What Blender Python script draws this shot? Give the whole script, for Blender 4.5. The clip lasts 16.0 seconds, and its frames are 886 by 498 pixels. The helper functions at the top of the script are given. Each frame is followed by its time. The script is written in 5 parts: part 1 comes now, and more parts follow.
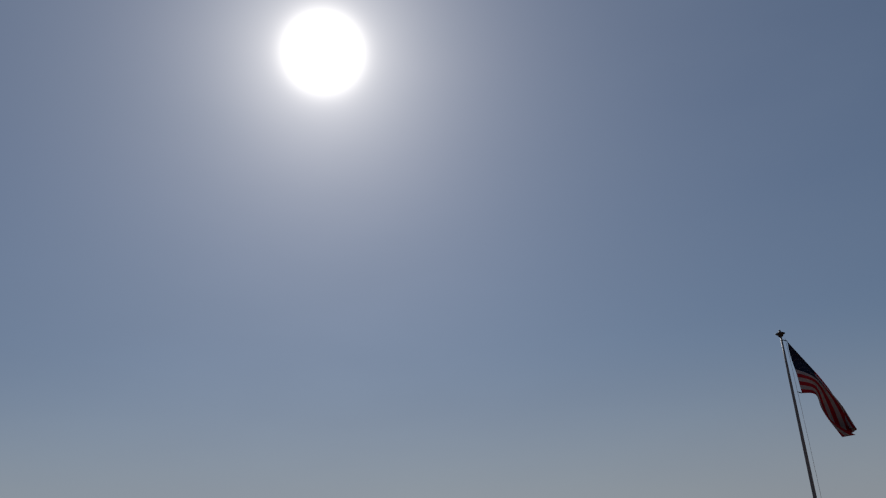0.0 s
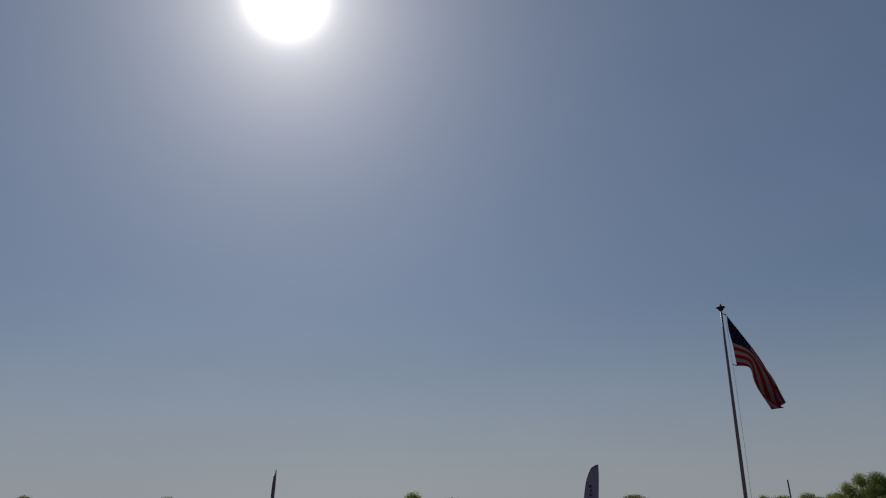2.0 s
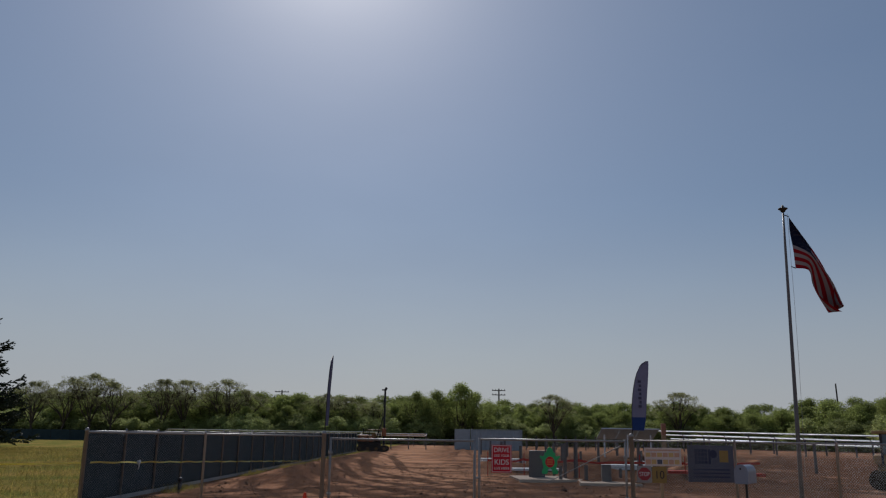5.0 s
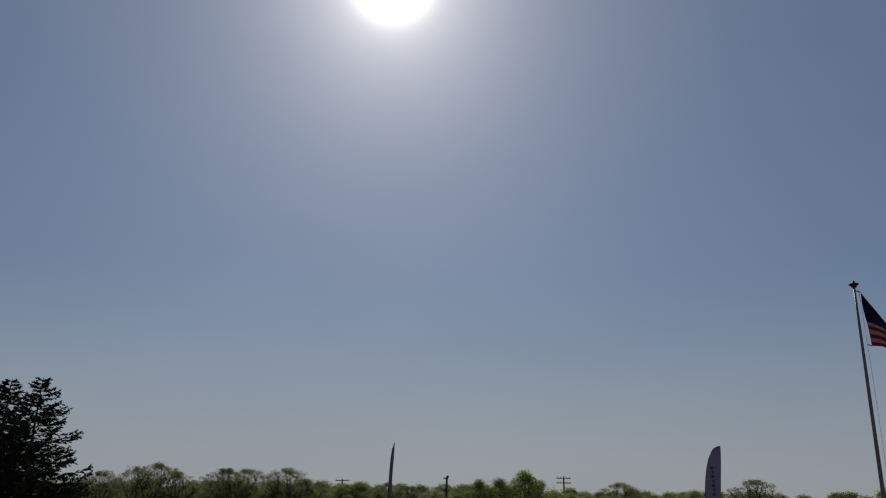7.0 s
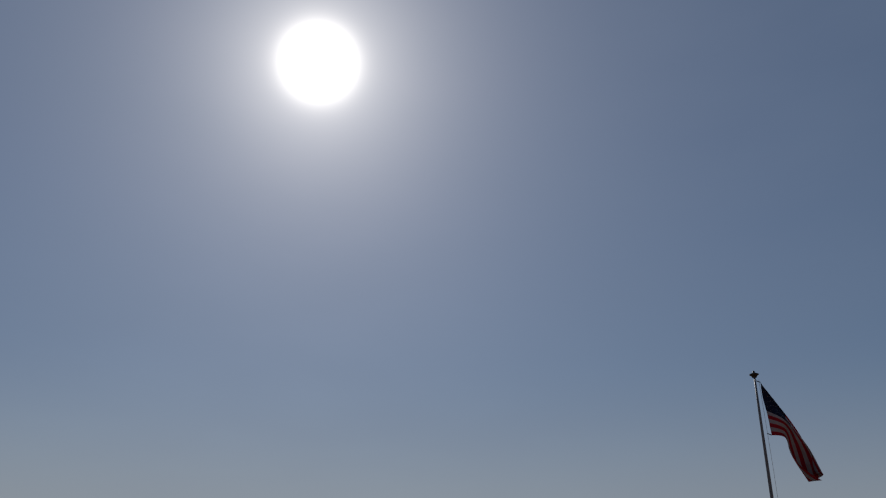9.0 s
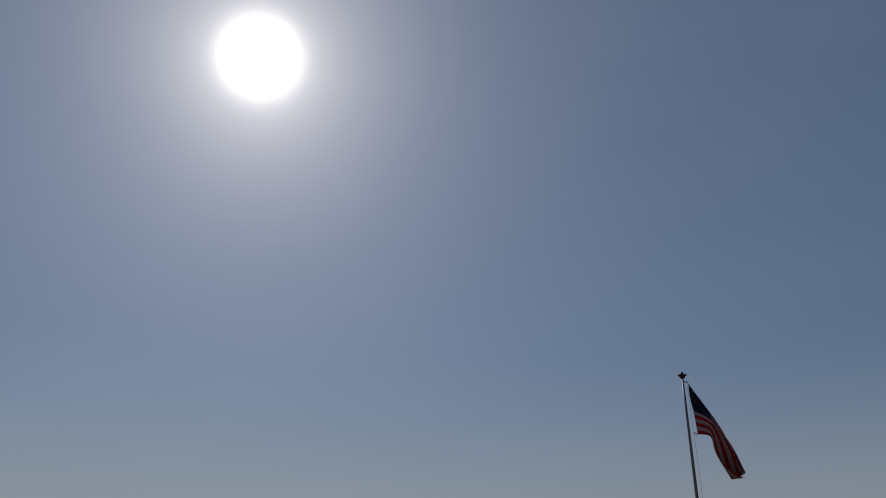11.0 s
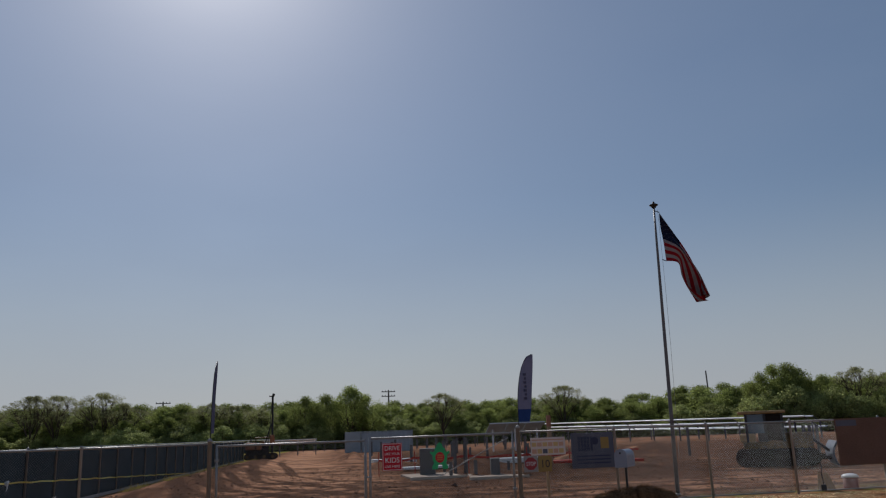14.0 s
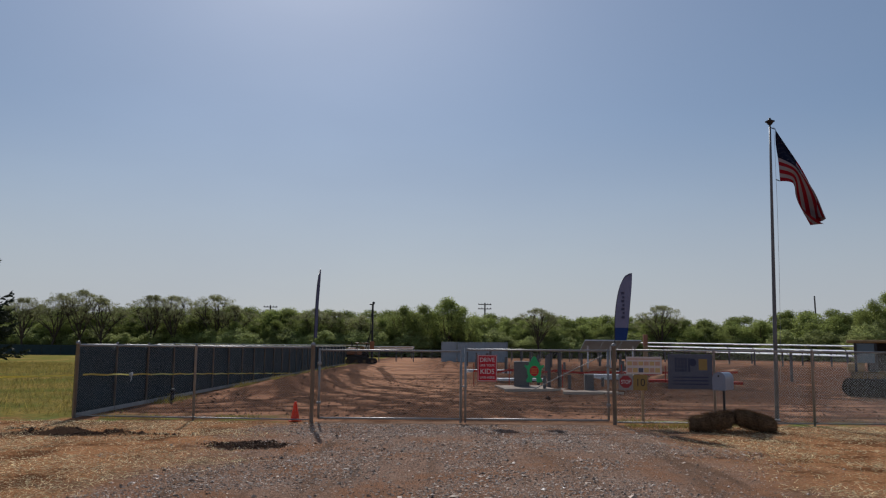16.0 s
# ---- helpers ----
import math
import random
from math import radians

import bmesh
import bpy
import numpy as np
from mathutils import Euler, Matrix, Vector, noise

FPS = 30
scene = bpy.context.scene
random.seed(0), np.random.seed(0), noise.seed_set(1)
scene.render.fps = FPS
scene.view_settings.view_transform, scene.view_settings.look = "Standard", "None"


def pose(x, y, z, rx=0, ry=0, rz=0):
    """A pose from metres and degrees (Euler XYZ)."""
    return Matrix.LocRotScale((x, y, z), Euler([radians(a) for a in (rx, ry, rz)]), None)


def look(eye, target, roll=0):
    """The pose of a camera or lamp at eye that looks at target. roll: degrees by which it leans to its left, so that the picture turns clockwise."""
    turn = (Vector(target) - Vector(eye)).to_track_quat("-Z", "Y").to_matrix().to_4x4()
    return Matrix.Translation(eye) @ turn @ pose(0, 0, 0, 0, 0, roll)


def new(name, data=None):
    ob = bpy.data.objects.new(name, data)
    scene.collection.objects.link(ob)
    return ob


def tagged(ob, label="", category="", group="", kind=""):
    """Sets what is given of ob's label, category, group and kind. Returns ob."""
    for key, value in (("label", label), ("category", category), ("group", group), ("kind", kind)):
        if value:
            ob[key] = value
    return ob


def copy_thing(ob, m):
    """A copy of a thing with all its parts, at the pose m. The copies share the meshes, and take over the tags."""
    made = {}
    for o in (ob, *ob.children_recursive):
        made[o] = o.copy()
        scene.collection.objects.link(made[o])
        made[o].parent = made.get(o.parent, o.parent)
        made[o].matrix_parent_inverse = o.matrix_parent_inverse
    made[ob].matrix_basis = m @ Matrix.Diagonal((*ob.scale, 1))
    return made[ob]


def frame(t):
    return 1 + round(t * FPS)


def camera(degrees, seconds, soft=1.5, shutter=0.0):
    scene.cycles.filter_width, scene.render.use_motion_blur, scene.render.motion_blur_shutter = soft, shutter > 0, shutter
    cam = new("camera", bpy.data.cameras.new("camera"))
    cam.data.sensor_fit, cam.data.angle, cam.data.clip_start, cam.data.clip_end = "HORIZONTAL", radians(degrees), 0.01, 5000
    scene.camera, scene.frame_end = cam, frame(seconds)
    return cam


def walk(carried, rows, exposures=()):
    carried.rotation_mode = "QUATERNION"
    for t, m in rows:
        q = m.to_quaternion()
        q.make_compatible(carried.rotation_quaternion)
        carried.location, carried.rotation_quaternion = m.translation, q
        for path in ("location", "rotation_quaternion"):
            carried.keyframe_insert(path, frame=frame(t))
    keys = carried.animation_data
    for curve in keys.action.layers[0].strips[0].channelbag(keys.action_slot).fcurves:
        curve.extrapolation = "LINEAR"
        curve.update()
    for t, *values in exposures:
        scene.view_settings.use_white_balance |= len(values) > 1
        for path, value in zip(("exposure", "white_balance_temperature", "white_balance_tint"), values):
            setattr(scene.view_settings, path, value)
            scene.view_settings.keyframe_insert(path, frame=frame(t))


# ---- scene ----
# ---- camera ----
cam = camera(58.32, 16.0, soft=1.2, shutter=0.0)
ROWS = [
    (0, pose(0.051, -0.010, 1.805, 113.758, 2.930, 1.908)),
    (0.5, pose(0.069, -0.020, 1.833, 112.608, 2.821, 0.713)),
    (1, pose(0.107, -0.029, 1.858, 111.888, 2.422, -0.424)),
    (1.5, pose(0.090, -0.019, 1.851, 111.199, 1.517, -1.545)),
    (2, pose(0.096, -0.023, 1.841, 110.553, 1.314, -2.320)),
    (2.5, pose(0.075, -0.020, 1.823, 109.171, 1.545, -3.511)),
    (3, pose(0.061, -0.031, 1.825, 106.909, 1.603, -4.740)),
    (3.5, pose(0.020, -0.010, 1.822, 104.556, 1.197, -4.821)),
    (4, pose(0.021, -0.004, 1.823, 103.306, 0.352, -3.005)),
    (4.2, pose(0.022, 0.018, 1.817, 102.963, -0.041, -2.301)),
    (6.3, pose(-0.051, 0.013, 1.796, 105.827, -0.769, 5.145)),
    (6.5, pose(-0.043, 0.013, 1.794, 107.158, -0.791, 5.316)),
    (7, pose(-0.023, -0.013, 1.796, 109.083, -0.834, 5.213)),
    (7.5, pose(-0.023, -0.022, 1.810, 111.154, -0.984, 4.384)),
    (8, pose(0.000, -0.008, 1.771, 112.995, -1.249, 3.135)),
    (8.5, pose(-0.031, -0.003, 1.790, 114.153, -0.632, 0.573)),
    (9, pose(-0.020, -0.002, 1.777, 115.047, -0.356, -1.079)),
    (11.5, pose(0.031, -0.001, 1.733, 115.023, 0.695, -6.174)),
    (12, pose(0.027, -0.002, 1.742, 114.002, 0.819, -6.711)),
    (12.5, pose(0.031, -0.012, 1.749, 112.096, 1.151, -7.320)),
    (13, pose(0.051, -0.053, 1.750, 108.859, 2.346, -7.525)),
    (13.5, pose(-0.003, -0.081, 1.746, 105.521, 2.615, -7.669)),
    (14, pose(0.001, -0.062, 1.734, 103.139, 2.165, -6.808)),
    (14.5, pose(-0.010, -0.022, 1.741, 101.481, 1.733, -5.183)),
    (15, pose(-0.002, 0.007, 1.741, 99.613, 0.967, -3.509)),
    (15.5, pose(-0.015, 0.045, 1.738, 97.933, 0.161, -1.484)),
    (16, pose(-0.000, 0.000, 1.750, 97.060, -0.496, -0.061)),
]
EXPOSURES = [(t, e - 0.10, 6020, 12) for t, e in ((0.0, -0.45), (2.0, -0.45), (3.0, -0.28), (3.5, -0.08), (4.2, -0.02), (6.3, -0.30), (9.0, -0.5), (12.0, -0.5), (13.0, -0.50), (13.5, -0.25), (14.0, -0.03), (15.0, 0.04), (16.0, 0.22))]
walk(cam, ROWS, EXPOSURES)

# ---- daylight ----
SUN_EL, SUN_AZ = radians(37.68), radians(-10.18)      # azimuth from +y towards +x
SUN_DIR = Vector((math.sin(SUN_AZ) * math.cos(SUN_EL), math.cos(SUN_AZ) * math.cos(SUN_EL), math.sin(SUN_EL)))


def build_world():
    world = bpy.data.worlds.new("sky")
    scene.world = world
    world.use_nodes = True
    nt = world.node_tree
    nt.nodes.clear()
    out = nt.nodes.new("ShaderNodeOutputWorld")
    sky = nt.nodes.new("ShaderNodeTexSky")
    sky.sky_type = "NISHITA"
    sky.sun_disc = False
    sky.sun_elevation, sky.sun_rotation = SUN_EL, SUN_AZ
    sky.air_density, sky.dust_density, sky.ozone_density = 1.15, 0.4, 2.2
    base = nt.nodes.new("ShaderNodeBackground")
    base.inputs["Strength"].default_value = 0.05
    # thin high haze lies over the clear sky
    coord = nt.nodes.new("ShaderNodeTexCoord")
    stretch = nt.nodes.new("ShaderNodeMapping")
    stretch.inputs["Scale"].default_value = (1.0, 1.0, 3.0)
    wisps = nt.nodes.new("ShaderNodeTexNoise")
    wisps.inputs["Scale"].default_value, wisps.inputs["Detail"].default_value = 2.6, 6
    nt.links.new(coord.outputs["Generated"], stretch.inputs["Vector"])
    nt.links.new(stretch.outputs["Vector"], wisps.inputs["Vector"])
    amount = nt.nodes.new("ShaderNodeMapRange")
    amount.inputs["From Min"].default_value, amount.inputs["From Max"].default_value = 0.3, 0.7
    amount.inputs["To Min"].default_value, amount.inputs["To Max"].default_value = 0.24, 0.46
    nt.links.new(wisps.outputs["Fac"], amount.inputs["Value"])
    veil = nt.nodes.new("ShaderNodeMix")
    veil.data_type = "RGBA"
    veil.inputs["B"].default_value = (4.0, 5.2, 7.1, 1)
    nt.links.new(sky.outputs[0], veil.inputs["A"])
    nt.links.new(amount.outputs["Result"], veil.inputs["Factor"])
    # paler haze low down, all round the horizon
    height = nt.nodes.new("ShaderNodeSeparateXYZ")
    nt.links.new(coord.outputs["Generated"], height.inputs[0])
    low = nt.nodes.new("ShaderNodeMapRange")
    low.interpolation_type = "SMOOTHSTEP"
    low.inputs["From Min"].default_value, low.inputs["From Max"].default_value = 0.0, 0.30
    low.inputs["To Min"].default_value, low.inputs["To Max"].default_value = 0.75, 0.0
    nt.links.new(height.outputs["Z"], low.inputs["Value"])
    horizon = nt.nodes.new("ShaderNodeMix")
    horizon.data_type = "RGBA"
    horizon.inputs["B"].default_value = (8.4, 8.5, 8.5, 1)
    nt.links.new(veil.outputs["Result"], horizon.inputs["A"])
    nt.links.new(low.outputs["Result"], horizon.inputs["Factor"])
    nt.links.new(horizon.outputs["Result"], base.inputs["Color"])
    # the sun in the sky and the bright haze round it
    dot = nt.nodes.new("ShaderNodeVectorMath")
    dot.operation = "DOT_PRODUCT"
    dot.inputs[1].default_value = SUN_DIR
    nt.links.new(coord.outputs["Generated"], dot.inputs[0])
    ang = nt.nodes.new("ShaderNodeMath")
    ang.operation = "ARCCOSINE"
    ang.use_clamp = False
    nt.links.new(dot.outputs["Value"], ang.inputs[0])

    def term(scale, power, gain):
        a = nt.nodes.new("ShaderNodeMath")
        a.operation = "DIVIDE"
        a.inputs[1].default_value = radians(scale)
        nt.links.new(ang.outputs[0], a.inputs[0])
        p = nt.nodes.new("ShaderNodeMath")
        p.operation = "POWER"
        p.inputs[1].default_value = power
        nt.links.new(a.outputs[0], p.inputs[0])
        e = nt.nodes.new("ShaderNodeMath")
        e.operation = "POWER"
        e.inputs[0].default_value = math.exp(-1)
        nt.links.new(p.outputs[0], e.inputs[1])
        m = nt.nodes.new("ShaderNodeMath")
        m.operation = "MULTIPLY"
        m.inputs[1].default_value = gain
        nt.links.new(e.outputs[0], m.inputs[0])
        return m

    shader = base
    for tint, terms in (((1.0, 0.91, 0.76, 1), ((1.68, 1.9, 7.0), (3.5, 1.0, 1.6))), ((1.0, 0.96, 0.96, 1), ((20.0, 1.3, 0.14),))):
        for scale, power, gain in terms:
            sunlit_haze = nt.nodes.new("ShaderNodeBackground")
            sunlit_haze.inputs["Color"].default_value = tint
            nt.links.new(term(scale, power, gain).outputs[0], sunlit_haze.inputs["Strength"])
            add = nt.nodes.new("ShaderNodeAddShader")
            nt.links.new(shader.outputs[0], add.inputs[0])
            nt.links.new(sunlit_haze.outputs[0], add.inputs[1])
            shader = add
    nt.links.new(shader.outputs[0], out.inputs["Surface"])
    lamp = bpy.data.lights.new("sun", "SUN")
    lamp.energy, lamp.angle, lamp.color = 3.0, radians(0.6), (1.0, 0.94, 0.85)
    ob = new("sun", lamp)
    ob.matrix_world = look(SUN_DIR * 50, (0, 0, 0))


build_world()


# ---- materials ----
def material(name, colour, rough=0.7, metal=0.0, vary=0.25, grain=30.0, blotch=1.5, bump=0.15, second=None,
             translucent=0.0, per_object=0.0, per_island=0.0, coat=0.0):
    """Base colour broken up at two scales, with a fine bump."""
    m = bpy.data.materials.new(name)
    m.use_nodes = True
    nt = m.node_tree
    b = nt.nodes["Principled BSDF"]
    b.inputs["Roughness"].default_value, b.inputs["Metallic"].default_value = rough, metal
    b.inputs["Coat Weight"].default_value = coat
    if translucent or rough >= 0.8:
        b.inputs["Specular IOR Level"].default_value = 0.1 if rough < 0.9 else 0.0
    co = nt.nodes.new("ShaderNodeTexCoord")

    def noise_node(scale, detail):
        n = nt.nodes.new("ShaderNodeTexNoise")
        n.inputs["Scale"].default_value, n.inputs["Detail"].default_value = scale, detail
        nt.links.new(co.outputs["Object"], n.inputs["Vector"])
        return n

    fine, broad = noise_node(grain, 4), noise_node(blotch, 5)
    mix = nt.nodes.new("ShaderNodeMix")
    mix.data_type = "RGBA"
    mix.inputs["A"].default_value = (*[c * (1 - vary) for c in colour], 1)
    mix.inputs["B"].default_value = (*[min(1, c * (1 + vary)) for c in (second or colour)], 1)
    ramp = nt.nodes.new("ShaderNodeMapRange")
    ramp.inputs["From Min"].default_value, ramp.inputs["From Max"].default_value = 0.3, 0.7
    avg = nt.nodes.new("ShaderNodeMath")
    avg.operation = "MULTIPLY_ADD"
    avg.inputs[1].default_value = 0.5
    half = nt.nodes.new("ShaderNodeMath")
    half.operation = "MULTIPLY"
    half.inputs[1].default_value = 0.5
    nt.links.new(fine.outputs["Fac"], half.inputs[0])
    nt.links.new(broad.outputs["Fac"], avg.inputs[0])
    nt.links.new(half.outputs[0], avg.inputs[2])
    nt.links.new(avg.outputs[0], ramp.inputs["Value"])
    nt.links.new(ramp.outputs["Result"], mix.inputs["Factor"])
    colour_out = mix.outputs["Result"]
    for amount, source in ((per_object, ("ShaderNodeObjectInfo", "Random")), (per_island, ("ShaderNodeNewGeometry", "Random Per Island"))):
        if amount:
            info = nt.nodes.new(source[0])
            rng = nt.nodes.new("ShaderNodeMapRange")
            rng.inputs["To Min"].default_value, rng.inputs["To Max"].default_value = 1 - amount, 1 + amount
            nt.links.new(info.outputs[source[1]], rng.inputs["Value"])
            hsv = nt.nodes.new("ShaderNodeHueSaturation")
            nt.links.new(colour_out, hsv.inputs["Color"])
            nt.links.new(rng.outputs["Result"], hsv.inputs["Value"])
            colour_out = hsv.outputs["Color"]
    nt.links.new(colour_out, b.inputs["Base Color"])
    if bump:
        bp = nt.nodes.new("ShaderNodeBump")
        bp.inputs["Strength"].default_value, bp.inputs["Distance"].default_value = bump, 0.02
        nt.links.new(fine.outputs["Fac"], bp.inputs["Height"])
        nt.links.new(bp.outputs["Normal"], b.inputs["Normal"])
    if translucent:
        tr = nt.nodes.new("ShaderNodeBsdfTranslucent")
        nt.links.new(colour_out, tr.inputs["Color"])
        mx = nt.nodes.new("ShaderNodeMixShader")
        mx.inputs["Fac"].default_value = translucent
        nt.links.new(b.outputs[0], mx.inputs[1])
        nt.links.new(tr.outputs[0], mx.inputs[2])
        nt.links.new(mx.outputs[0], nt.nodes["Material Output"].inputs["Surface"])
    return m


GALV = material("galvanised_steel", (0.29, 0.28, 0.27), 0.45, 0.3, 0.2, 60, 4, 0.05)
WIRE = material("galvanised_wire", (0.30, 0.31, 0.32), 0.5, 0.6, 0.15, 40, 3, 0.0)
SCREEN = material("navy_privacy_mesh", (0.032, 0.050, 0.058), 0.85, 0, 0.25, 120, 1.2, 0.3, per_object=0.12)
ALU = material("pole_aluminium", (0.12, 0.12, 0.125), 0.5, 0.1, 0.12, 40, 2, 0.03)
DARK_METAL = material("dark_metal", (0.03, 0.03, 0.032), 0.5, 0.5, 0.3, 50, 5, 0.1)
BARK = material("bark", (0.075, 0.055, 0.040), 0.9, 0, 0.35, 14, 1.2, 0.6, second=(0.11, 0.09, 0.07))
LEAF = material("spring_leaves", (0.20, 0.245, 0.065), 0.75, 0, 0.3, 4, 0.25, 0, second=(0.31, 0.345, 0.105), translucent=0.6, per_object=0.25, per_island=0.35)
LEAF_YOUNG = material("young_leaves", (0.27, 0.27, 0.13), 0.75, 0, 0.3, 4, 0.3, 0, second=(0.30, 0.30, 0.14), translucent=0.55, per_object=0.2, per_island=0.35)
# brighter copy of the leaves: light on the wood's dark foot, put into colour
LEAF_SHRUB_LIT = material("lit_shrub_leaves", (0.29, 0.33, 0.12), 0.75, 0, 0.3, 4, 0.25, 0, second=(0.38, 0.41, 0.16), translucent=0.6, per_object=0.25, per_island=0.3)
NEEDLE = material("spruce_needles", (0.022, 0.034, 0.022), 0.7, 0, 0.4, 6, 0.5, 0, second=(0.04, 0.05, 0.03), translucent=0.1, per_island=0.35)


# ---- helpers ----
def part(name, bm, mat, parent=None, label="", smooth=False):
    me = bpy.data.meshes.new(name)
    bm.normal_update()
    bm.to_mesh(me)
    bm.free()
    me.materials.append(mat)
    if smooth:
        me.shade_smooth()
    ob = new(name, me)
    if parent:
        ob.parent = parent
    if label:
        ob["label"] = label
    return ob


def raw_part(name, verts, faces, mat, parent=None, label="", smooth=False):
    me = bpy.data.meshes.new(name)
    me.from_pydata(verts, [], faces)
    me.materials.append(mat)
    if smooth:
        me.shade_smooth()
    ob = new(name, me)
    if parent:
        ob.parent = parent
    if label:
        ob["label"] = label
    return ob


def thing(name, x, y, z=0.0, rz=0.0, label="", category="", group="", kind=""):
    ob = new(name)
    ob.empty_display_size = 0.2
    ob.matrix_basis = pose(x, y, z, 0, 0, rz)
    return tagged(ob, label, category, group, kind)


def box(bm, x0, x1, y0, y1, z0, z1, bevel=0.0):
    r = bmesh.ops.create_cube(bm, size=1.0)
    vs = r["verts"]
    bmesh.ops.scale(bm, verts=vs, vec=(x1 - x0, y1 - y0, z1 - z0))
    bmesh.ops.translate(bm, verts=vs, vec=((x0 + x1) / 2, (y0 + y1) / 2, (z0 + z1) / 2))
    if bevel:
        es = list({e for v in vs for e in v.link_edges})
        bmesh.ops.bevel(bm, geom=es, offset=bevel, segments=2, affect="EDGES", profile=0.5)
    return bm


def tube(bm, points, radii, sides=8, cap=True):
    """A round bar through the points, with a radius at each."""
    rings = []
    n = len(points)
    pts = [Vector(p) for p in points]
    if not hasattr(radii, "__len__"):
        radii = [radii] * n
    for i, p in enumerate(pts):
        d = (pts[min(i + 1, n - 1)] - pts[max(i - 1, 0)]).normalized()
        a = d.cross(Vector((0, 0, 1)) if abs(d.z) < 0.9 else Vector((1, 0, 0))).normalized()
        b = d.cross(a)
        rings.append([bm.verts.new(p + radii[i] * (math.cos(2 * math.pi * k / sides) * a + math.sin(2 * math.pi * k / sides) * b)) for k in range(sides)])
    for r, s in zip(rings, rings[1:]):
        for k in range(sides):
            bm.faces.new((r[k], r[(k + 1) % sides], s[(k + 1) % sides], s[k]))
    if cap:
        bm.faces.new(rings[0][::-1])
        bm.faces.new(rings[-1])
    return bm


def lathe(bm, profile, sides=16, centre=(0, 0, 0)):
    """Turn a profile of (radius, height) about the upright axis."""
    c = Vector(centre)
    rings = [[bm.verts.new(c + Vector((r * math.cos(2 * math.pi * k / sides), r * math.sin(2 * math.pi * k / sides), z))) for k in range(sides)] for r, z in profile]
    for r, s in zip(rings, rings[1:]):
        for k in range(sides):
            bm.faces.new((r[k], r[(k + 1) % sides], s[(k + 1) % sides], s[k]))
    bm.faces.new(rings[0][::-1])
    bm.faces.new(rings[-1])
    return bm


def plate(bm, outline, y0, y1):
    """An upright flat plate with this outline in x and z, from y0 to y1."""
    a = [bm.verts.new((x, y0, z)) for x, z in outline]
    b = [bm.verts.new((x, y1, z)) for x, z in outline]
    bm.faces.new(a)
    bm.faces.new(b[::-1])
    n = len(a)
    for i in range(n):
        bm.faces.new((a[i], b[i], b[(i + 1) % n], a[(i + 1) % n]))
    bmesh.ops.recalc_face_normals(bm, faces=bm.faces)
    return bm


def B():
    return bmesh.new()


def smoothstep(a, b, x):
    t = np.clip((x - a) / (b - a), 0, 1)
    return t * t * (3 - 2 * t)


# ---- ground ----
def lattice(n, seed):
    return np.random.RandomState(seed).rand(n, n)


LATTICES = [lattice(64, s) for s in range(6)]


def value_noise(x, y, scale, layer=0):
    """Smooth random heights between -1 and 1."""
    g = LATTICES[layer]
    u, v = np.asarray(x) / scale + 1000.5, np.asarray(y) / scale + 1000.5
    i, j = np.floor(u).astype(int), np.floor(v).astype(int)
    fu, fv = u - i, v - j
    fu, fv = fu * fu * (3 - 2 * fu), fv * fv * (3 - 2 * fv)
    i, j = i % 64, j % 64
    i1, j1 = (i + 1) % 64, (j + 1) % 64
    return 2 * ((g[i, j] * (1 - fu) + g[i1, j] * fu) * (1 - fv) + (g[i, j1] * (1 - fu) + g[i1, j1] * fu) * fv) - 1


FRONT_Y = 18.75          # line of the gate and the front fence
SIDE_X = -8.8            # line of the screened side fence


# middle lines of the wheel tracks that fan out behind the gate
TRACKS = (
    ((1.2, 20.0), (0.2, 24.0), (-1.8, 27.5), (-4.6, 32.0), (-6.6, 40.0), (-7.2, 55.0), (-7.4, 75.0)),
    ((0.0, 20.5), (-1.2, 23.5), (-3.2, 27.0), (-5.4, 31.0), (-6.8, 37.0), (-7.3, 50.0)),
    ((2.5, 22.5), (0.5, 27.0), (-2.0, 31.0), (-4.6, 36.0), (-6.0, 45.0), (-6.6, 62.0)),
    ((-2.4, 20.5), (-4.2, 23.5), (-6.0, 27.0), (-7.2, 33.0)),
    ((3.0, 27.0), (1.0, 30.5), (-1.5, 35.0), (-3.6, 42.0), (-5.0, 55.0), (-6.8, 80.0)),
    ((0.2, 19.5), (0.9, 23), (3.5, 26), (8.0, 27), (14, 27.3), (22, 28)),
    ((-0.5, 21), (1.5, 25.5), (6.0, 29.3), (12, 30), (20, 30.2)),
    ((-7.0, 24), (-3.0, 27), (1.0, 29), (6.0, 31), (12, 32)),
    ((-7.5, 21.7), (-3.0, 23), (2.0, 22.6), (9.0, 22.2), (18, 22)),
    ((-4.5, 27.5), (-1.0, 25.3), (2.5, 24.2), (8.0, 24.0), (15, 24.4)),
)


